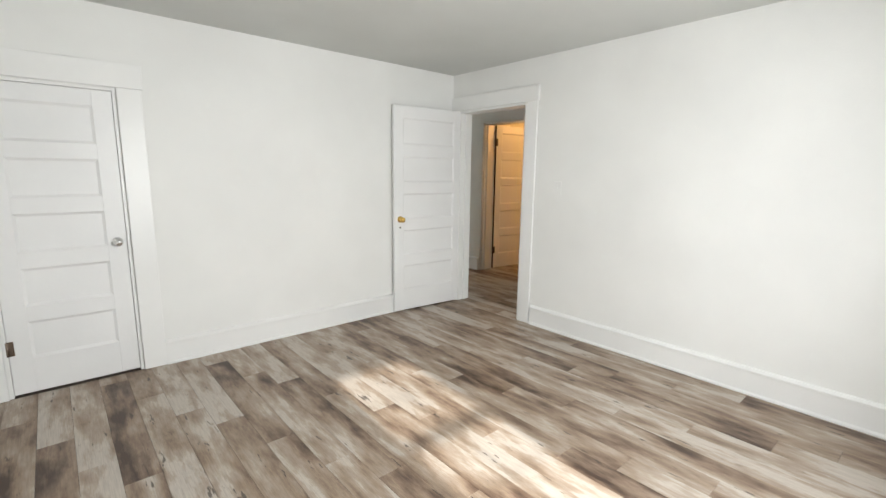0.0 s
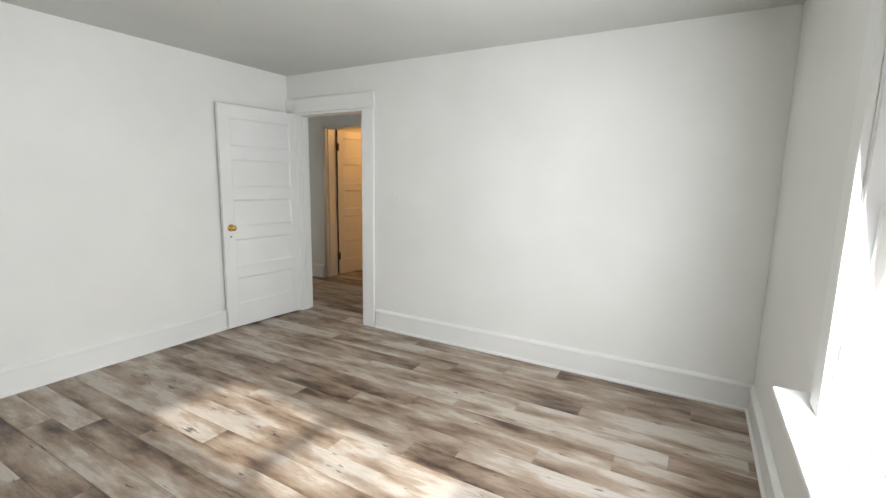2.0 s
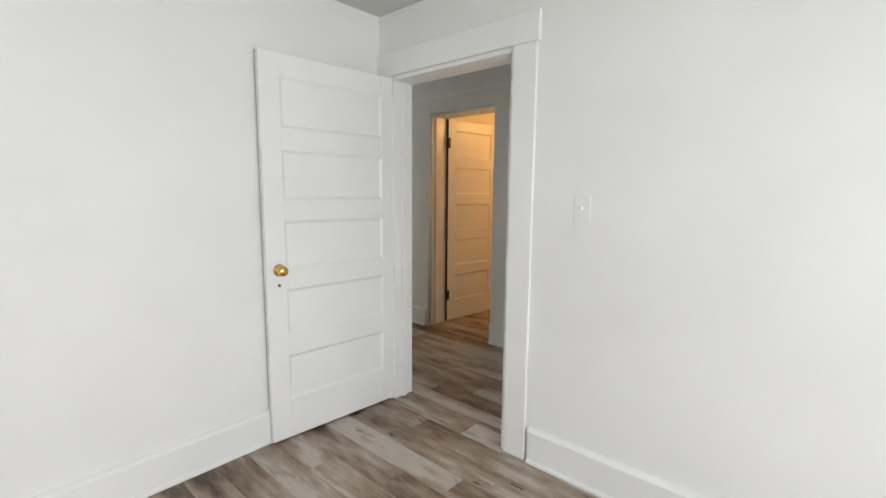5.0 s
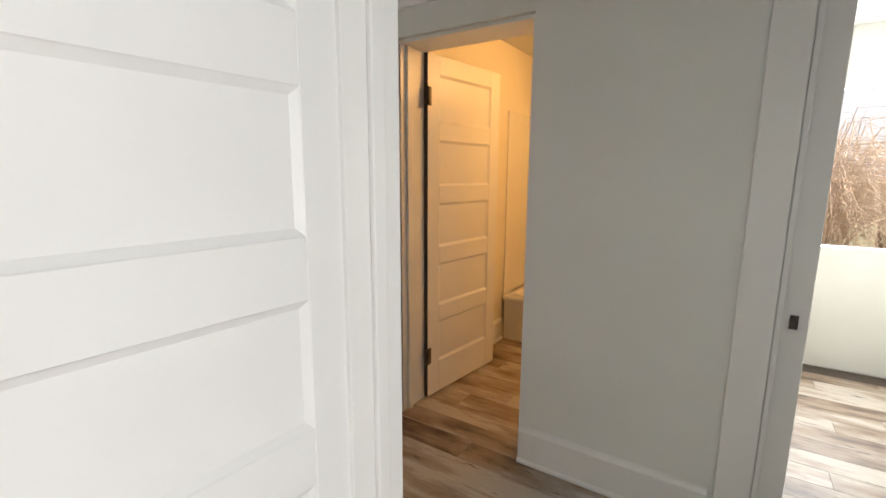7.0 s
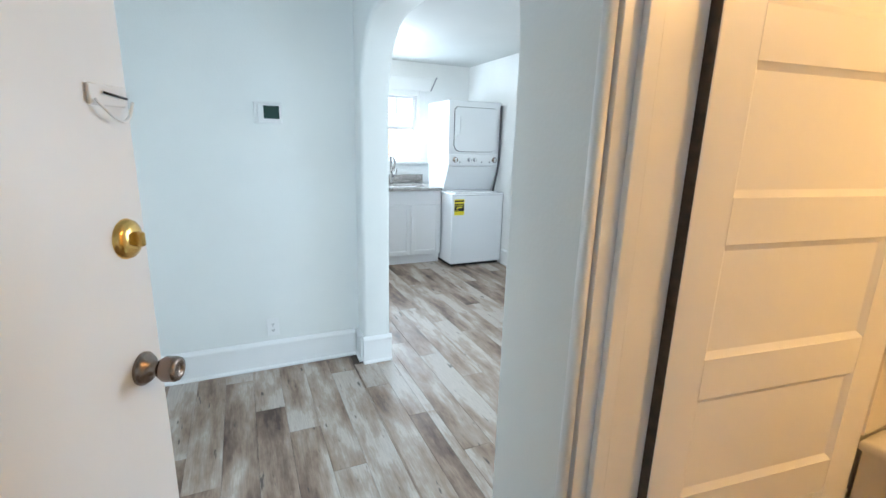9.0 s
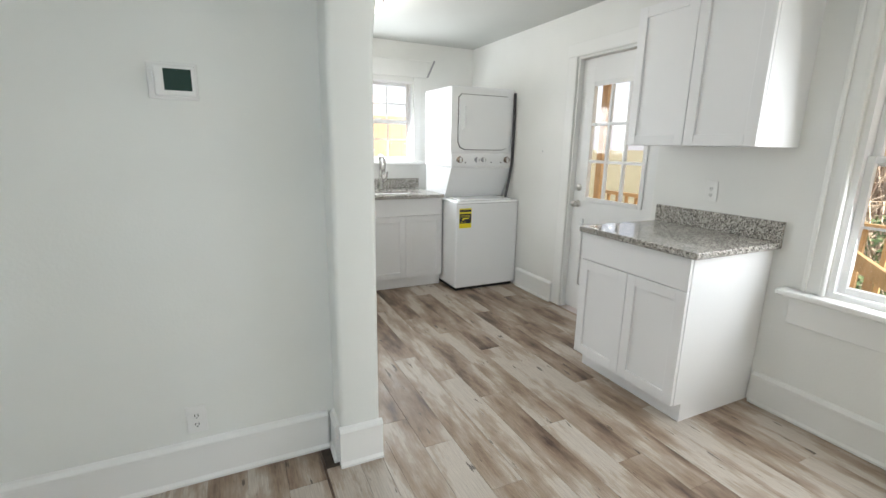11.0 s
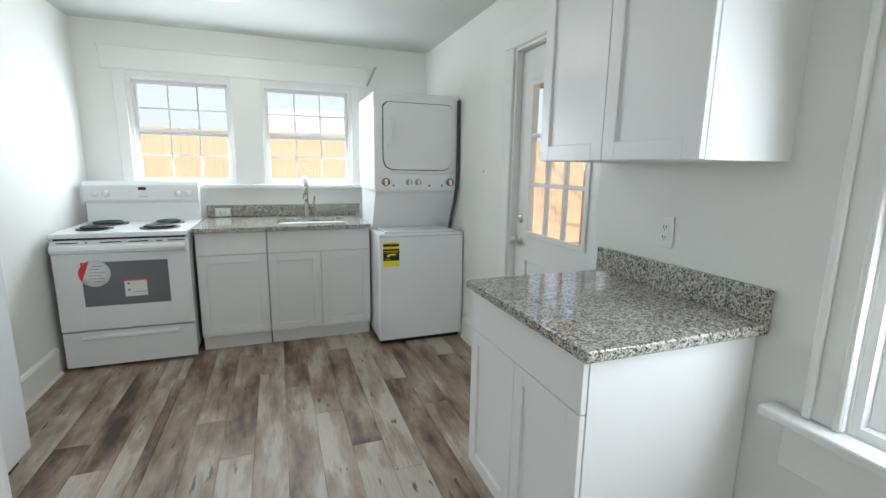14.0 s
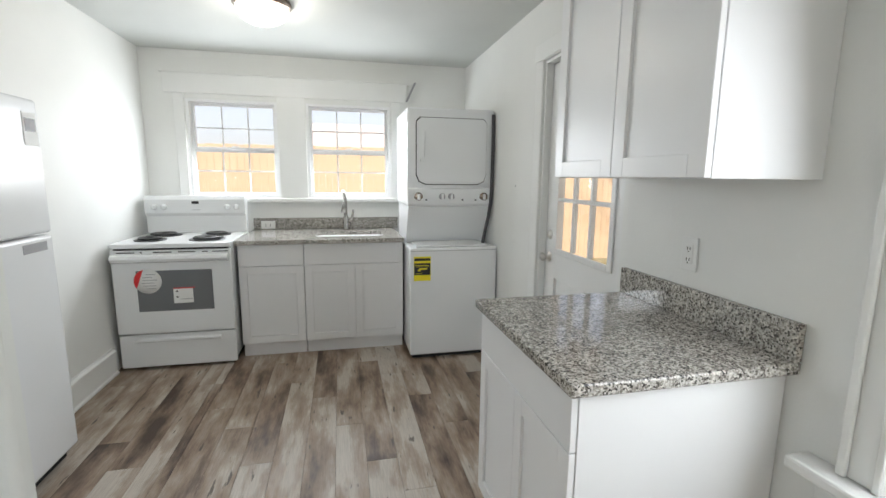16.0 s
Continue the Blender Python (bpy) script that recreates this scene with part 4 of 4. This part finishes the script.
for x, y, rad in ((0.19, 0.17, 0.082), (0.19, 0.44, 0.10), (0.565, 0.17, 0.10), (0.565, 0.44, 0.082)):
    p = part("drip_bowl", lathe(bmesh.new(), [(rad + 0.022, 0.9155), (rad + 0.020, 0.921), (rad + 0.006, 0.919), (rad * 0.5, 0.9165), (0, 0.9162)], pose(x, y, 0), 28), BLACK, r, "black drip bowl")
    sp = []
    for k in range(90):
        a = k * 0.28
        sp.append((x + (0.018 + (rad - 0.02) * k / 89) * math.cos(a), y + (0.018 + (rad - 0.02) * k / 89) * math.sin(a), 0.931))
    part("coil_burner", tube(bmesh.new(), sp, 0.0062, 6), IRON, p, "black coil element")
# papers on the oven window
stk = thing("round_sticker", pose(1.372 + 0.218, 5.915 - 0.0148, 0.652, 90, 0, 0), "round white and red paper sticker on the oven door", "sticker")
part("disc", lathe(bmesh.new(), [(0, 0.0012), (0.087, 0.0012), (0.087, 0)], None, 36), PAPER, stk)
seg = bmesh.new()
seg_pts = [(0.0865 * math.cos(a), 0.0865 * math.sin(a)) for a in [radians(105 + k * 11) for k in range(11)]]
prism(seg, seg_pts, 'z', 0.0013, 0.0018)
part("red_sector", seg, RED, stk, "red printed sector")
for k, (a, b) in enumerate(((-0.01, 0.05), (-0.03, 0.03), (-0.03, 0.06), (-0.04, 0.04), (-0.03, 0.05), (-0.01, 0.05))):
    part("print_bar", B(a, b, 0.045 - k * 0.02, 0.049 - k * 0.02, 0.0013, 0.0017), GREYPR, stk)
cd = thing("paper_card", pose(1.372 + 0.465, 5.915 - 0.0148, 0.545, 90, 0, 3), "white paper card with red edge taped inside the oven glass", "card")
part("sheet", B(-0.092, 0.092, -0.056, 0.056, 0.0002, 0.0014), PAPER, cd)
part("red_edge", B(-0.092, 0.092, 0.048, 0.056, 0.0015, 0.002), RED, cd)
for z in (-0.012, 0.03):
    part("print_dot", B(-0.075, -0.062, z - 0.005, z + 0.005, 0.0015, 0.002), GAP, cd)
part("print_bar", B(-0.05, 0.03, -0.03, -0.026, 0.0015, 0.002), GREYPR, cd)

# stacked washer and dryer
wd = thing("stacked_washer_dryer", pose(3.395, 5.735, 0), "white stacked laundry centre with dryer over top-load washer", "washer dryer")
WW = 0.676
part("washer_body", B(0, WW, 0.0, 0.76, 0.03, 0.862, bev=0.014, seg=3), ENAMEL, wd)
part("base", B(0.02, WW - 0.02, 0.03, 0.74, 0.0, 0.0295), GAP, wd)
lid = part("washer_lid", B(0.05, WW - 0.07, 0.03, 0.33, 0.8625, 0.876, bev=0.005), ENAMEL, wd)
part("lid_gap", B(0.045, WW - 0.065, 0.325, 0.345, 0.863, 0.878), GAP, wd)
part("seam", B(0.004, WW - 0.004, -0.001, 0.002, 0.838, 0.8415), GREYPR, wd)
part("rear_column", prism(bmesh.new(), [(0.30, 0.865), (0.155, 1.16), (0.165, 1.17), (0.74, 1.17), (0.74, 0.865)], 'x', 0.012, WW - 0.012), ENAMEL, wd)
part("dryer_body", B(0.0, WW, 0.150, 0.76, 1.165, 1.895, bev=0.016, seg=3), ENAMEL, wd)
cp = part("control_panel", prism(bmesh.new(), [(0.150, 1.305), (0.138, 1.295), (0.130, 1.185), (0.140, 1.17), (0.160, 1.17), (0.160, 1.305)], 'x', 0.004, WW - 0.004), ENAMEL, wd)


def rounded(x0, x1, z0, z1, cut, y0, y1):
    pts = [(x0 + 0.03, z1), (x0, z1 - 0.03), (x0, z0 + cut), (x0 + cut * 0.3, z0 + cut * 0.3), (x0 + cut, z0), (x1 - cut, z0), (x1 - cut * 0.3, z0 + cut * 0.3), (x1, z0 + cut), (x1, z1 - 0.03), (x1 - 0.03, z1)]
    return prism(bmesh.new(), pts, 'y', y0, y1)


part("door_gasket", rounded(0.066, WW - 0.056, 1.327, 1.826, 0.072, 0.1475, 0.152), GAP, wd, "dark gap round the dryer door")
dd = part("dryer_door", rounded(0.072, WW - 0.062, 1.333, 1.820, 0.07, 0.132, 0.149), ENAMEL, wd)
part("door_handle", prism(bmesh.new(), [(0.098, 1.50), (0.135, 1.50), (0.142, 1.51), (0.142, 1.71), (0.136, 1.72), (0.132, 1.72), (0.128, 1.53), (0.098, 1.52)], 'y', 0.114, 0.1315), ENAMEL, dd)
for x, rr, bl in ((0.085, 0.033, 0), (0.600, 0.033, 0), (0.268, 0.026, 1), (0.340, 0.026, 1)):
    km = pose(x, 0.134, 1.237, 95, 0, 0)
    k_ = part("control_knob", lathe(bmesh.new(), [(0, 0.022), (rr * 0.7, 0.022), (rr * 0.82, 0.018), (rr * 0.85, 0.003), (rr, 0.002), (rr, 0)], km), NICKEL if not bl else GREYPR, cp, "grey-ringed control knob")
    part("knob_face", B(x - rr * 0.35, x + rr * 0.35, 0.109, 0.1125, 1.215, 1.259, bev=0.002), ENAMEL, k_)
for x in (0.145, 0.43, 0.535):
    part("indicator", lathe(bmesh.new(), [(0, 0.004), (0.008, 0.003), (0.008, 0)], pose(x, 0.1345, 1.212, 95, 0, 0), 12), BLACK, cp)
el = thing("energy_label", pose(3.395 + 0.028, 5.735 - 0.0004, 0.615), "yellow and black energy label on the washer front", "label")
part("sheet", B(0, 0.128, -0.001, 0, 0, 0.185), YELLOW, el)
part("black_panel", B(0.003, 0.125, -0.0016, -0.0011, 0.045, 0.135), BLACK, el)
part("print_bar", B(0.004, 0.124, -0.0016, -0.0011, 0.152, 0.172), BLACK, el)
for a, b, c, d_ in ((0.04, 0.10, 0.085, 0.097), (0.03, 0.05, 0.074, 0.088), (0.012, 0.115, 0.115, 0.119), (0.012, 0.115, 0.106, 0.108), (0.015, 0.06, 0.055, 0.058)):
    part("print_bar", B(a, b, -0.002, -0.0017, c, d_), YELLOW, el)
ho = thing("drain_hose", pose(0, 0, 0), "dark grey hose hanging beside the dryer", "hose")
part("hose", tube(bmesh.new(), [(4.060, 5.868, 1.86), (4.062, 5.866, 1.60), (4.060, 5.866, 1.32), (4.054, 5.864, 1.20), (4.036, 5.860, 1.08), (4.012, 5.856, 0.98), (3.996, 5.854, 0.90), (3.992, 5.852, 0.864)], 0.013, 10), HOSE, ho)

# refrigerator with its front to +x
fg = thing("refrigerator", pose(1.600, 4.205, 0, 0, 0, 90), "white top-freezer refrigerator in an alcove", "refrigerator")
part("cabinet", B(0, 0.71, 0.065, 0.72, 0.03, 1.69, bev=0.008), ENAMEL, fg)
part("base_grille", B(0.02, 0.69, 0.05, 0.70, 0.0, 0.0295), GAP, fg)
for n, a, b in (("fridge_door", 0.06, 1.105), ("freezer_door", 1.115, 1.70)):
    dd = part(n, B(0, 0.71, 0.0, 0.060, a, b, bev=0.014, seg=3), ENAMEL, fg)
    if n == "fridge_door":
        part("recessed_grip", B(0.50, 0.66, -0.002, 0.004, 1.04, 1.08, bev=0.002), GREYPR, dd)
sc = part("energy_card", B(0.60, 0.69, -0.003, -0.0005, 1.50, 1.64), PAPER, fg, "white paper card")
part("picture", B(0.61, 0.68, -0.0042, -0.0031, 1.56, 1.615), BRONZE, sc)

# ceiling light
cl = thing("kitchen_ceiling_light", pose(2.48, 5.52, 2.40), "flush-mount ceiling light with frosted glass bowl", "ceiling light")
part("base_pan", lathe(bmesh.new(), [(0, -0.001), (0.165, -0.001), (0.17, -0.02), (0.155, -0.035), (0, -0.035)]), NICKEL, cl, "brushed nickel base")
part("glass_bowl", lathe(bmesh.new(), [(0.15, -0.036), (0.148, -0.06), (0.125, -0.095), (0.08, -0.118), (0.03, -0.126), (0, -0.127)]), SHADE, cl, "glowing frosted glass bowl")
bpy.data.objects["glass_bowl"].visible_shadow = False
part("finial", lathe(bmesh.new(), [(0.010, -0.1265), (0.011, -0.131), (0.006, -0.137), (0, -0.138)], None, 12), NICKEL, cl)

# ---- bathroom ----
tub = thing("bathtub", pose(3.265, 0.16, 0), "white acrylic bathtub with apron under warm light", "bathtub")
bm = bmesh.new()
TL, TD, TH = 1.685, 0.795, 0.385


def rr_loop(inset, z, r):
    out = []
    for cx, cy, s in ((TD - inset - r, TL - inset - r, 0), (inset + r, TL - inset - r, 1), (inset + r, inset + r, 2), (TD - inset - r, inset + r, 3)):
        for k in range(6):
            t = (s + k / 5) * math.pi / 2
            out.append(bm.verts.new((cx + r * math.cos(t), cy + r * math.sin(t), z)))
    return out


tl = [rr_loop(0.012, 0.0, 0.006), rr_loop(0.012, TH - 0.05, 0.006), rr_loop(0.0, TH - 0.035, 0.01), rr_loop(0.0, TH - 0.01, 0.012), rr_loop(0.008, TH, 0.012), rr_loop(0.07, TH, 0.08), rr_loop(0.085, TH - 0.02, 0.09), rr_loop(0.14, 0.14, 0.12), rr_loop(0.2, 0.1, 0.1)]
for a, b in zip(tl, tl[1:]):
    for k in range(len(a)):
        bm.faces.new((a[k], a[(k + 1) % len(a)], b[(k + 1) % len(a)], b[k])).smooth = True
bm.faces.new(tl[-1])
part("basin", bm, TUBM, tub)
ap = bmesh.new()
prism(ap, [(0.84 + 0.66 * math.copysign(abs(math.cos(k * math.pi / 32)) ** 0.5, math.cos(k * math.pi / 32)), 0.001 + 0.27 * math.sin(k * math.pi / 32) ** 0.5) for k in range(33)], 'x', 0.007, 0.0118)
part("apron_panel", ap, TUBM, tub)
su = thing("tub_surround", pose(0, 0, 0), "white moulded tub surround with corner shelves", "tub surround")
part("wall_panel", B(3.30, XE - 0.004, 1.846, 1.8595, 0.387, 1.90, bev=0.003), TUBM, su)
part("wall_panel", B(XE - 0.018, XE - 0.004, 0.16, 1.845, 0.387, 1.90, bev=0.003), TUBM, su)
for z in (1.34, 1.56):
    part("shelf", B(3.72 if z < 1.5 else 3.78, 4.05, 1.74 if z < 1.5 else 1.80, 1.8455, z - 0.03, z, bev=0.008), TUBM, su)

# ---- outside ----
struct("ground", B(-400, 400, -400, 400, -0.9, -0.6), GRASS, "dry winter lawn with patches of green", "ground")
struct("foundation", B(-3.48, XE + 0.15, -3.3, 6.92, -0.62, -0.03), SIDING, "plain painted foundation", "foundation")
fn = thing("backyard_fence", pose(-2, 12.6, -0.6), "tall tan cedar plank fence in sunlight", "fence")
bd = B(0, 0.142, 0, 0.02, 0, 2.62)
bdm = mesh("board", bd, FENCEM)
for i in range(112):
    b_ = new("board", bdm)
    b_.parent = fn
    b_.location = (-3 + i * 0.146, 0, random.uniform(-0.01, 0.01))
part("rail", B(-3, 13.3, 0.021, 0.06, 0.4, 0.49), FENCEM, fn)
part("rail", B(-3, 13.3, 0.021, 0.06, 2.0, 2.09), FENCEM, fn)
nh = thing("neighbour_house", pose(7.5, 30, -0.6), "pale sided house with brown roof beyond the fence", "house")
part("wall", B(-6, 3, 0, 7, 0, 3.2), SIDING, nh)
part("roof", prism(bmesh.new(), [(-0.5, 3.2), (3.5, 5.4), (7.5, 3.2)], 'x', -6.4, 3.4), ROOFM, nh)

dk = thing("back_porch", pose(XE + 0.17, 2.9, -0.6), "unstained pine porch with posts, stair rail and roof", "porch")
for i in range(11):
    part("deck_board", B(0.0 + i * 0.15, 0.144 + i * 0.15, 0.45, 3.6, 0.52, 0.55), DECKM, dk)
for x, y in ((1.5, 1.25), (1.5, 2.3), (1.5, 3.5)):
    part("post", B(x - 0.045, x + 0.045, y - 0.045, y + 0.045, 0, 2.7795, bev=0.004), DECKM, dk)
part("porch_roof", B(-0.1, 1.8, 0.78, 3.9, 2.90, 3.02), ROOFM, dk)
for x in (0.3, 0.7, 1.1, 1.5):
    part("rafter", B(x - 0.02, x + 0.02, 0.82, 3.9, 2.78, 2.8995), DECKM, dk)
part("rail_top", B(1.47, 1.53, 0.55, 3.5, 1.42, 1.46), DECKM, dk)
for i in range(20):
    part("baluster", B(1.485, 1.515, 0.65 + i * 0.14, 0.68 + i * 0.14, 0.56, 1.4195), DECKM, dk)
# stair rail running down to the south
rt = bmesh.new()
prism(rt, [(0.45, 1.40), (0.45, 1.49), (-1.35, 0.47), (-1.35, 0.38)], 'x', 0.30, 0.34)
part("stair_rail", rt, DECKM, dk)
for i in range(17):
    y = 0.40 - i * 0.105
    z = 1.40 - (0.45 - y) * 0.567
    part("baluster", B(0.305, 0.335, y - 0.017, y + 0.017, z - 0.80 if z > 0.82 else 0.0, z + 0.02), DECKM, dk)


def branching(bm, p, d, length, r, depth, rng):
    pts = [p]
    for k in range(4):
        d = (d + Vector((rng.uniform(-.25, .25), rng.uniform(-.25, .25), rng.uniform(-.08, .2)))).normalized()
        p = p + d * length / 4
        pts.append(p)
    tube(bm, pts, r, 6 if depth > 1 else 4, 0.6, False)
    if depth:
        for _ in range(3 if depth > 1 else 4):
            q = pts[rng.choice((2, 3, 4))]
            branching(bm, q, (d + Vector((rng.uniform(-1, 1), rng.uniform(-1, 1), rng.uniform(-.2, .7)))).normalized(), length * rng.uniform(0.5, 0.75), r * 0.5, depth - 1, rng)


rng = random.Random(5)
for n, (x, y, h, rad) in enumerate(((12.2, 4.9, 8.5, 0.13), (16.5, 3.6, 7.5, 0.12), (16.5, -3.2, 7.0, 0.14), (10.5, 9.5, 6.0, 0.12))):
    t_ = thing("bare_tree", pose(x, y, -0.6), "bare winter tree with rough brown bark", "tree", "bare trees")
    tk = bmesh.new()
    tube(tk, [(0, 0, 0), (0.05, 0.03, h * 0.3), (-0.04, 0.1, h * 0.65), (0.06, 0.05, h)], rad, 10, 0.6)
    part("trunk", tk, BARK, t_)
    cr = bmesh.new()
    for k in range(7):
        branching(cr, Vector((0, 0.05, h * (0.38 + 0.6 * k / 6))), Vector((rng.uniform(-1, 1), rng.uniform(-1, 1), rng.uniform(.3, 1.1))).normalized(), h * 0.3, rad * 0.26, 3, rng)
    part("crown", cr, BARK, t_)


def shrub(x, y, rad, h, count, material, label, droop=0.6, leafy=0):
    s = thing("shrub", pose(x, y, -0.6), label, "shrub")
    bm = bmesh.new()
    for k in range(count):
        a = rng.uniform(0, 2 * math.pi)
        rr = rad * math.sqrt(rng.random())
        base = Vector((rr * 0.5 * math.cos(a), rr * 0.5 * math.sin(a), rng.uniform(0, h * 0.5)))
        out = Vector((math.cos(a + rng.uniform(-1.6, 1.6)), math.sin(a + rng.uniform(-1.6, 1.6)), rng.uniform(-.3, .3)))
        l = rng.uniform(0.5, 1.0) * rad
        top = h * rng.uniform(0.5, 1.0)
        tube(bm, [base, base + out * l * 0.35 + Vector((0, 0, top * 0.6)), base + out * l * 0.75 + Vector((0, 0, top * 0.55)), base + out * l * 1.1 + Vector((0, 0, top * (0.55 - droop * rng.random())))], rng.uniform(0.004, 0.012), 3, 0.4, False)
    part("twigs", bm, material, s)
    if leafy:
        lb = bmesh.new()
        for k in range(leafy):
            a, b = rng.uniform(0, 2 * math.pi), rng.random()
            c = Vector((rad * b ** 0.5 * math.cos(a), rad * b ** 0.5 * math.sin(a), h * (0.1 + 0.85 * rng.random() * (1 - 0.6 * b))))
            u = Vector((rng.uniform(-1, 1), rng.uniform(-1, 1), rng.uniform(-1, 1))).normalized()
            v = u.orthogonal().normalized()
            sz = rng.uniform(0.03, 0.07)
            w_ = u.cross(v)
            lb.faces.new([lb.verts.new(c + sz * (u * i + v * j * 0.5)) for i, j in ((-1, 0), (0, -1), (1, 0), (0, 1))])
        part("leaves", lb, LEAF, s)
    return s


shrub(11.2, 2.6, 1.9, 3.0, 1500, TWIG, "tangled tan dry vine thicket in sunlight")
shrub(12.0, -0.6, 2.0, 2.9, 1500, TWIG, "tangled tan dry vine thicket in sunlight")
shrub(12.5, -4.2, 2.0, 2.6, 1000, TWIG, "tangled tan dry vine thicket in sunlight")
shrub(11.6, 5.6, 1.8, 2.8, 1300, TWIG, "tangled tan dry vine thicket in sunlight")
shrub(8.4, 4.2, 0.9, 1.5, 160, TWIG, "low green leafy shrub", 0.3, 3000)
shrub(9.2, 1.9, 0.95, 1.25, 420, TWIG, "low half-bare leafy shrub", 0.5, 700)
shrub(9.6, 0.0, 0.9, 0.9, 300, TWIG, "low half-bare leafy shrub", 0.5, 700)
# ---- floors: planks, each with its own edges ----
PW, PL = 0.150, 1.22
SHARED = {}


def plank_mesh(w, l):
    key = (round(w, 3), round(l, 3))
    if key not in SHARED:
        bm = bmesh.new()
        e = 0.0012
        top = [(e, e), (w - e, e), (w - e, l - e), (e, l - e)]
        low = [(0.0003, 0.0003), (w - 0.0003, 0.0003), (w - 0.0003, l - 0.0003), (0.0003, l - 0.0003)]
        a = [bm.verts.new((x, y, 0.0)) for x, y in top]
        b = [bm.verts.new((x, y, -0.0015)) for x, y in low]
        c = [bm.verts.new((x, y, -0.006)) for x, y in low]
        bm.faces.new(a)
        for p, q in ((a, b), (b, c)):
            for k in range(4):
                bm.faces.new((p[k], q[k], q[(k + 1) % 4], p[(k + 1) % 4]))
        bmesh.ops.recalc_face_normals(bm, faces=bm.faces[:])
        SHARED[key] = mesh("plank", bm, PLANK)
    return SHARED[key]


def floor(name, rects, label):
    f = struct(name, B(min(r[0] for r in rects), max(r[1] for r in rects), min(r[2] for r in rects), max(r[3] for r in rects), -0.03, -0.0062), SUB, label, "floor")
    for x0, x1, y0, y1 in rects:
        for i in range(math.floor(x0 / PW), math.ceil(x1 / PW)):
            a, b = max(x0, i * PW), min(x1, (i + 1) * PW)
            if b - a < 0.006:
                continue
            off = ((i * 7919) % 101) / 101 * PL + 0.37 * (i % 3)
            k = math.floor((y0 - off) / PL)
            while off + k * PL < y1:
                c, d_ = max(y0, off + k * PL), min(y1, off + (k + 1) * PL)
                k += 1
                if d_ - c < 0.01:
                    continue
                o = new("plank", plank_mesh(b - a, d_ - c))
                o.parent = f
                o.location = (a, c, 0)
    return f


floor("floor_bedroom", [(-3.31, XB0, -3.12, YN), (XB0, XB1, 0.0, 0.87)], "weathered grey-brown wood plank floor")
floor("floor_kitchen", [(XB1, XA0, -1.0, YT), (XA0, XA1, AY0, AY1), (XA1, XE, 1.98, YK), (XL, XA1, 4.03, YK)], "weathered grey-brown wood plank floor")
floor("floor_bath", [(XA0, XA1, 1.045, 1.815), (XA1, 3.285, 0.15, 1.86), (XA0, 3.9, -0.99, 0.05)], "weathered wood plank floor under warm light")
struct("floor_alcove", B(0.67, XL, 4.03, 5.02, -0.006, -0.0005), SUB, "dark floor under the refrigerator", "floor")
struct("floor_closet", B(-3.3, -2.0, YN, 1.7, -0.012, -0.0065), SUB, "dark closet floor", "floor")
struct("entry_step", B(-0.4, XB1, 1.2, 2.5, -0.1, -0.007), SIDING, "painted concrete entry step", "step")
